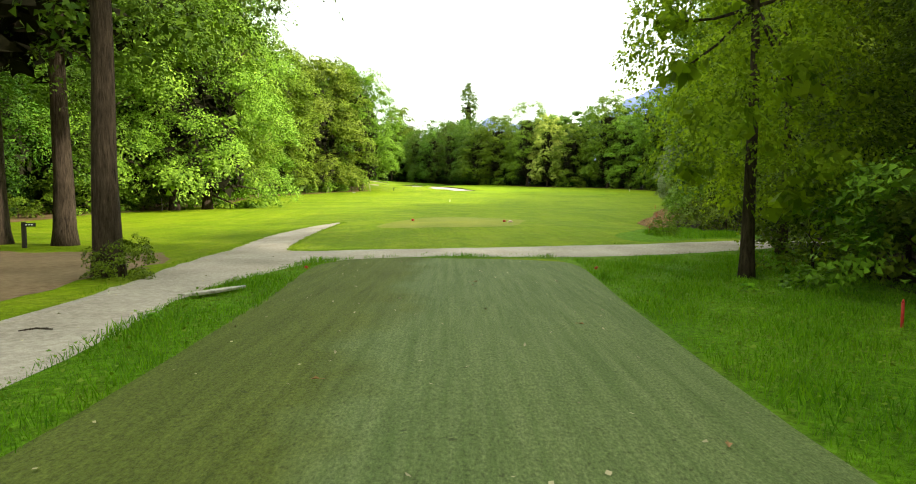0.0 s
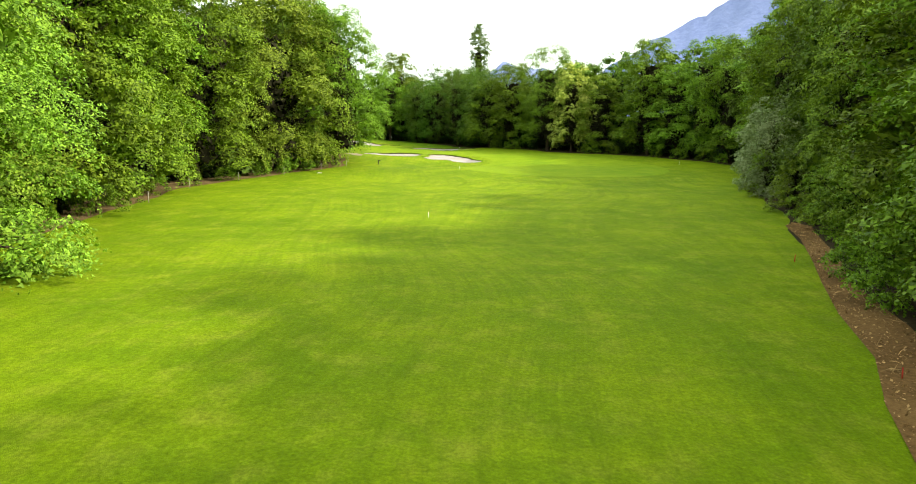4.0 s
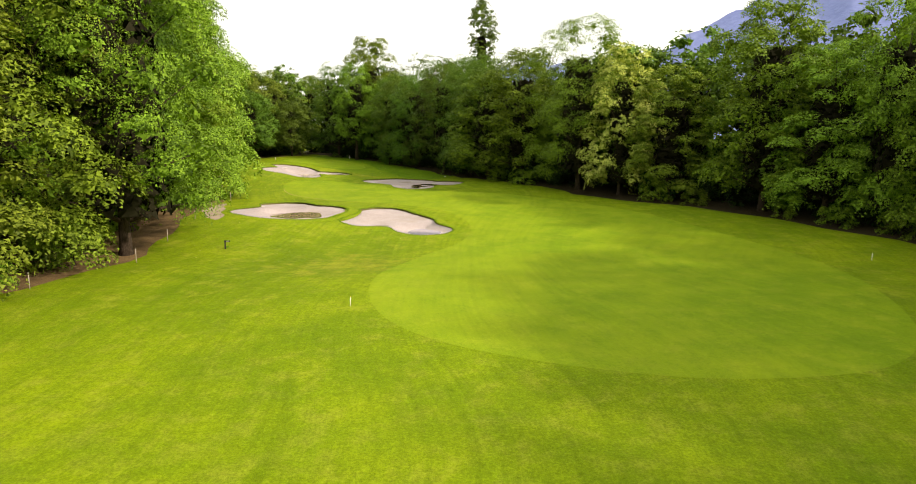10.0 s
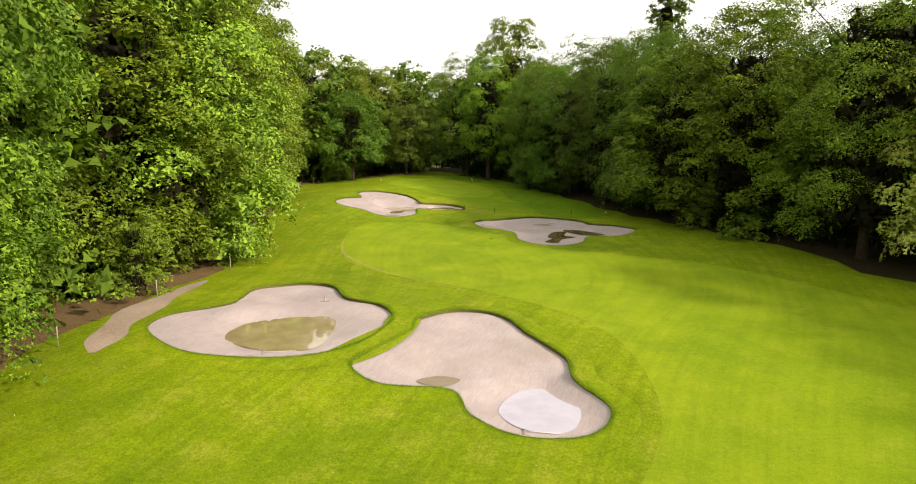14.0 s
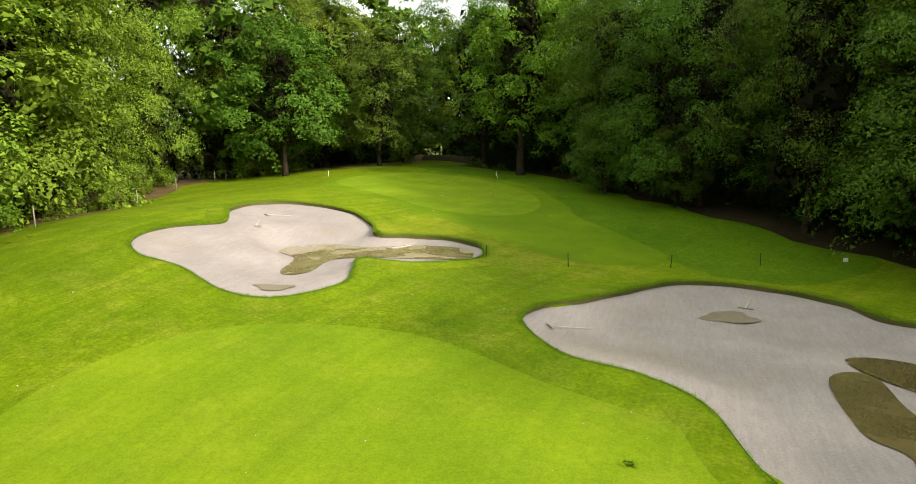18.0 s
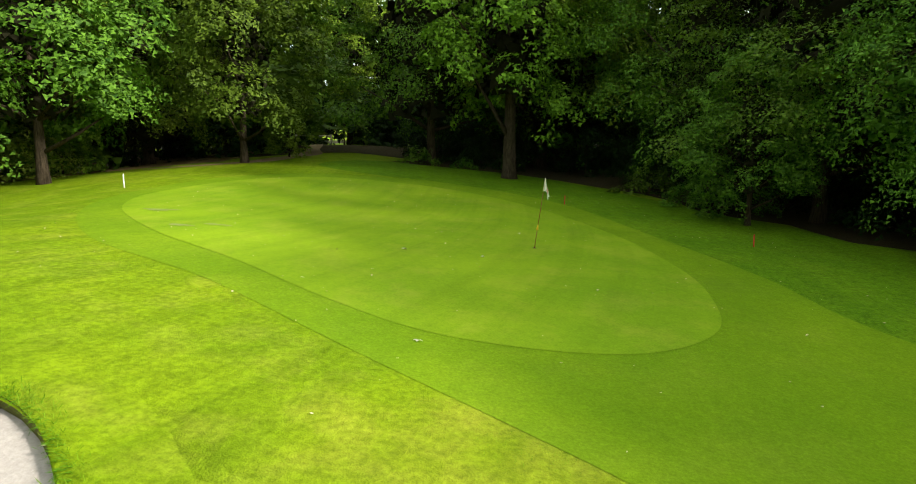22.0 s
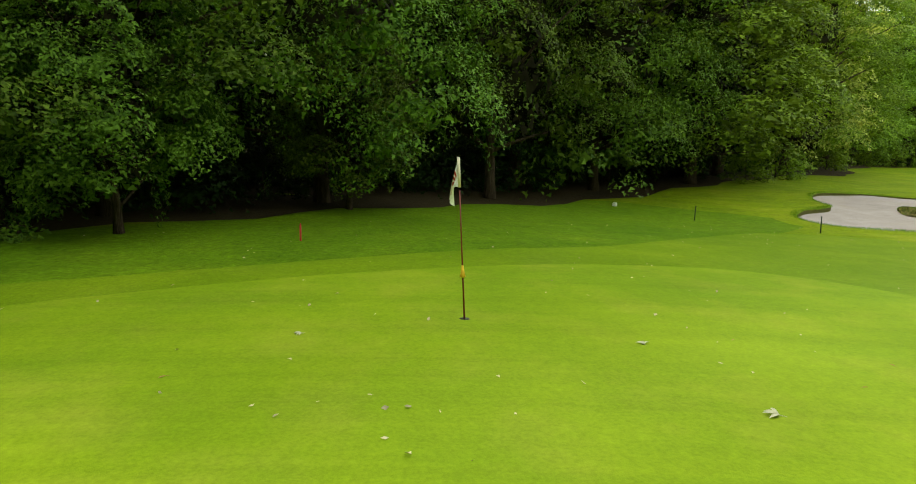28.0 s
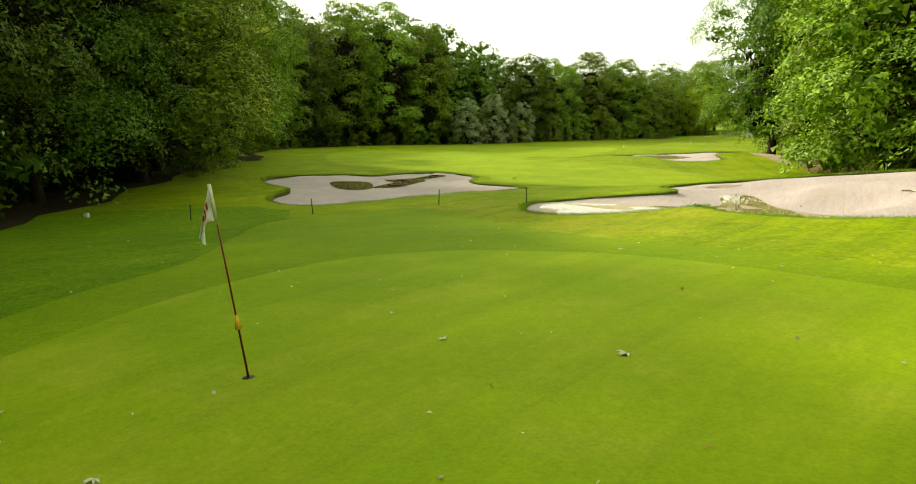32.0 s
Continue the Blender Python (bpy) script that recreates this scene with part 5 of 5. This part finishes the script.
# ---- grass blades, clover and litter ----
def blades(name, where, height, material, label, seed, slim=.14, lean=.35):
    rng = np.random.default_rng(seed)
    n = len(where)
    ang = rng.uniform(0, 2 * np.pi, n)
    h = height * rng.uniform(.4, 1.3, n) * (.85 + .45 * np.sin(where[:, 0] * 2.1 + 1) * np.sin(where[:, 1] * 1.3))
    side = np.c_[np.cos(ang), np.sin(ang), np.zeros(n)] * (h * slim * .5)[:, None]
    tip = np.c_[rng.normal(0, lean, n), rng.normal(0, lean, n), np.ones(n)] * h[:, None]
    root = np.c_[where, land(where[:, 0], where[:, 1])]
    v = np.stack([root - side * .6, root + side * .6, root + tip * .55 + side, root + tip], 1).reshape(-1, 3)
    q = np.arange(n)[:, None] * 4
    f = np.concatenate([q + np.array([[0, 1, 2]]), q + np.array([[0, 2, 3]])]).tolist()
    ob = new(name, mesh_of(name, v, f, material))
    return tagged(ob, label, "grass", kind="stuff")


def scatter(poly, n, seed):
    rng = np.random.default_rng(seed)
    lo, hi = poly.min(0), poly.max(0)
    p = rng.uniform(lo, hi, (int(n * 3), 2))
    return p[inside(poly, p[:, 0], p[:, 1])][:n]


BLADE = leaf_material("grass_blades", (0.06, 0.15, 0.005), (0.20, 0.34, 0.014), .35, .6)
VERGE_L = np.array([(-3.02, 1), (-3.3, 11), (-3.9, 17.2), (-3.0, 19.6), (-.5, 20.2), (3, 20.4), (3.3, 20.9), (-1, 20.5), (-4.2, 18.8), (-4.8, 15), (-4.9, 11), (-4.3, 5), (-4.3, 1)])
VERGE_R = np.array([(2.75, 1), (2.75, 5), (3.05, 11), (3.6, 18.4), (3.6, 20), (8, 21.6), (12.5, 23.4), (11, 18), (9.6, 10), (9.5, 1)])
blades("verge_grass", np.r_[scatter(VERGE_L, 22000, 1), scatter(VERGE_R, 60000, 2)], .12, BLADE, "lush unmown grass beside the tee", 3)
PATH_EDGE = smooth(PATH_MAIN, 3)
rng = np.random.default_rng(8)
spread = np.repeat(PATH_EDGE, 20, 0) + np.repeat(outward(PATH_EDGE), 20, 0) * .15 + rng.normal(0, .12, (len(PATH_EDGE) * 20, 2))
blades("path_edge_grass", spread[spread[:, 1] > 1], .07, BLADE, "short grass that creeps over the path's edge", 9)
NOOK = np.array([(9, 27.2), (12.8, 29.5), (14.5, 33), (13, 39), (10.5, 34), (8.6, 30)])
blades("tall_grass", scatter(NOOK, 6000, 5), .2, BLADE, "taller unmown grass in the nook beside the path", 6)
rims = []
for poly in BUNKERS:
    fine = smooth(poly, 3)
    rims.append(np.repeat(fine, 20, 0) + rng.normal(0, .10, (len(fine) * 20, 2)) + np.repeat(outward(fine), 20, 0) * .10)
ob = blades("rim_grass", np.concatenate(rims), .075, BLADE, "ragged grass over the bunkers' lips", 12, .16, .9)
ob.location.z = .06
# grass that droops over the lips
fine = np.concatenate([smooth(q, 3) for q in BUNKERS])
side = np.concatenate([outward(smooth(q, 3)) for q in BUNKERS])
per = 26
n = len(fine) * per
fine, side = np.repeat(fine, per, 0), np.repeat(side, per, 0)
along = np.c_[-side[:, 1], side[:, 0]]
root = fine + side * rng.uniform(-.06, .12, (n, 1)) + along * rng.uniform(-.15, .15, (n, 1))
root = np.c_[root, land(root[:, 0], root[:, 1]) + rng.uniform(.02, .07, n)]
tip = root + np.c_[-side * rng.uniform(.01, .13, (n, 1)) + along * rng.normal(0, .03, (n, 1)), rng.uniform(-.07, .06, n)]
half = np.c_[along * rng.uniform(.006, .014, (n, 1)), np.zeros(n)]
v = np.stack([root - half, root + half, tip], 1).reshape(-1, 3)
tagged(new("overhanging_grass", mesh_of("overhanging_grass", v, np.arange(n * 3).reshape(-1, 3).tolist(), BLADE)), "grass that droops over the bunkers' edges", "grass", kind="stuff")

edges = []
for poly, per, reach in ((FRINGE, 110, .35), (GREEN, 60, .10)):
    fine = smooth(poly, 2)
    edges.append(np.repeat(fine, per, 0) + np.repeat(outward(fine), per, 0) * np.abs(rng.normal(0, reach, (len(fine) * per, 1))) + rng.normal(0, .2, (len(fine) * per, 2)) * np.repeat(np.roll(outward(fine), 1, 1) * np.array([-1, 1]), per, 0) * 3)
edges = np.concatenate(edges)
edges = edges[~np.logical_or.reduce([inside(q, edges[:, 0], edges[:, 1]) for q in (*BUNKERS, GREEN)])]
blades("fringe_grass", edges, .026, BLADE, "longer grass along the cut edges round the green", 14, .16, .5)

WEED = leaf_material("weed_leaves", (0.10, 0.22, 0.010), (0.22, 0.37, 0.035), .3, .6)
# weeds with broad leaves in the verge
wrng = np.random.default_rng(21)
spots = np.r_[scatter(VERGE_L, 3000, 31), scatter(VERGE_R, 6000, 32), scatter(NOOK, 1200, 33)]
weeds = np.c_[spots, land(spots[:, 0], spots[:, 1]) + wrng.uniform(.06, .13, len(spots))]
tagged(new("verge_weeds", leaves_mesh("verge_weeds", weeds, wrng.normal(0, .4, (len(weeds), 3)) + np.array([0, 0, 1]), wrng.uniform(.025, .06, len(weeds)), WEED, wrng, .8)), "clover and broad-leaved weeds in the verge", "weeds", kind="stuff")
for x, y, s in ((-10.8, 204.8, .2), (-25.9, 223.4, .22), (-15.6, 156.6, .25), (6.2, 13.5, .3), (-4.4, 9.2, .22)):
    ob = thing("weed_tuft", x, y, "low tuft of broad-leaved weed in the grass", "weed", "weed tufts", .02, x * 50)
    ang = wrng.uniform(0, 6.28, 26)
    at = np.c_[np.cos(ang) * wrng.uniform(.1, .8, 26) * s, np.sin(ang) * wrng.uniform(.1, .8, 26) * s, wrng.uniform(.05, .5, 26) * s]
    part("rosette", leaves_mesh("rosette", at, np.c_[np.cos(ang) * .5, np.sin(ang) * .5, np.ones(26)], s * .6, BLADE, wrng, .5), ob)
    rod("stem", BLADE, ob, [Vector((0, 0, -.04)), Vector((.01, 0, s * .5))], [.006, .003], 5)
ob = thing("marker_stone", -1.7, 229.2, "small white marker stone at the wood's edge", "marker stone", turn=30)
block("stone", WHITE, ob, (.22, .16, .22), (0, 0, .08), (0, 0, 0), .03)
# dead leaves and twigs on the bare strip
spots = scatter(BARE, 5200, 51)
dead = np.c_[spots, land(spots[:, 0], spots[:, 1]) + wrng.uniform(.06, .13, len(spots))]
DEAD = simple("dead_leaf_brown", (0.42, 0.26, 0.12), .85, .15, 0, .7, 2.0)
tagged(new("dead_leaves", leaves_mesh("dead_leaves", dead, wrng.normal(0, .5, (len(dead), 3)) + np.array([0, 0, 1]), wrng.uniform(.05, .13, len(dead)), DEAD, wrng, .65)), "dry brown leaves that lie along the wood's edge", "leaf litter", kind="stuff")
spots = scatter(BARE, 420, 52)
dead = np.c_[spots, land(spots[:, 0], spots[:, 1]) + wrng.uniform(.05, .16, len(spots))]
tagged(new("dead_twigs", leaves_mesh("dead_twigs", dead, wrng.normal(0, .35, (len(dead), 3)) + np.array([0, 0, 1]), wrng.uniform(.35, .9, len(dead)), DEAD, wrng, .05)), "dry broken twigs along the wood's edge", "twigs", kind="stuff")
# small litter over the mown grass
area = np.array([(-20, 150), (-8, 150), (8, 160), (0, 200), (-9, 232), (-20, 256), (-40, 252), (-38, 210), (-22, 190)], float)
spots = np.r_[scatter(area, 900, 41), scatter(TEE_OUT, 160, 42), scatter(GREEN, 70, 43), scatter(PATH_MAIN, 700, 44)]
lit = np.c_[spots, land(spots[:, 0], spots[:, 1]) + .035]
tagged(new("leaf_specks", leaves_mesh("leaf_specks", lit, wrng.normal(0, .3, (len(lit), 3)) + np.array([0, 0, 1]), .055, simple("dry_specks", (0.42, 0.36, 0.22), .8, .2, 0, .6, 3.0), wrng, .7)), "small dry leaves and clover heads scattered on the turf", "leaf litter", kind="stuff")


def fallen(x, y, size, material, label, spin):
    r = np.random.default_rng(int(spin * 10))
    ob = thing("fallen_leaf", x, y, label, "leaf", "fallen leaves on the green", .022, spin)
    for turn in ((0,) if size < .085 else (0, 38, -30, 75)):
        v, bend = [], r.uniform(-.5, .5)
        for k in range(9):
            t = k / 8
            w = size * .13 * math.sin(math.pi * t) ** .8 + .001
            z = size * (.08 * abs(math.sin(t * 3 + spin)) + .03)
            y0 = size * bend * t * t
            v += [(size * t, y0 - w, z + .8 * w), (size * t, y0, z), (size * t, y0 + w, z + .6 * w)]
        f = [(k * 3 + j, (k + 1) * 3 + j, (k + 1) * 3 + j + 1, k * 3 + j + 1) for k in range(8) for j in range(2)]
        me = mesh_of("blade", v, f, material, True)
        me.transform(Matrix.Rotation(radians(turn), 4, "Z"))
        part("blade", me, ob)
    rod("stalk", material, ob, [Vector((-size * .5, 0, size * .04)), Vector((0, size * .02, size * .04))], [size * .02, size * .025], 6)


for k, (x, y, s, pale) in enumerate(((-25.56, 238.52, .16, 1), (-27.76, 238.35, .2, 1), (-24.76, 242.48, .15, 1), (-25.44, 237.32, .1, 0), (-29.08, 234.43, .12, 1), (-25.81, 231.78, .18, 1), (-27.2, 237.1, .09, 0), (-23.9, 241.6, .09, 1), (-26.6, 236.2, .1, 0), (-28.9, 240.2, .1, 0), (-26.2, 243.6, .11, 0), (-23.2, 236.4, .09, 1), (-27.9, 235.9, .1, 1), (-30.3, 238.8, .1, 0))):
    fallen(x, y, s * .6, PALELEAF if pale else DRYLEAF, "pale dry fallen leaf on the putting green" if pale else "curled brown fallen leaf on the putting green", k * 47.0)
for k, (x, y) in enumerate(((-1.4, 6.2), (2.0, 4.6), (1.8, 9.2), (.4, 14.2))):
    ob = thing("fallen_leaf", x, y, "reddish brown dead leaf on the worn tee", "leaf", "fallen leaves on the tee", .03, k * 70)
    part("blade", mesh_of("blade", [(-.05, 0, 0), (0, -.03, .02), (.05, 0, .005), (0, .03, .025)], [(0, 1, 2), (0, 2, 3)], DRYLEAF), ob)
    rod("stalk", DRYLEAF, ob, [Vector((.05, 0, .005)), Vector((.09, .01, .004))], [.003, .002], 5)
twig = thing("twig", -5.6, 8.4, "dark broken twig lying on the gravel path", "twig", "", .02, 15)
rod("stem", BARK, twig, [Vector((-.2, 0, .01)), Vector((0, .03, .03)), Vector((.2, 0, .012))], [.008, .014, .01], 6)
rod("fork", BARK, twig, [Vector((0, .03, .03)), Vector((.12, .1, .015))], [.008, .005], 6)
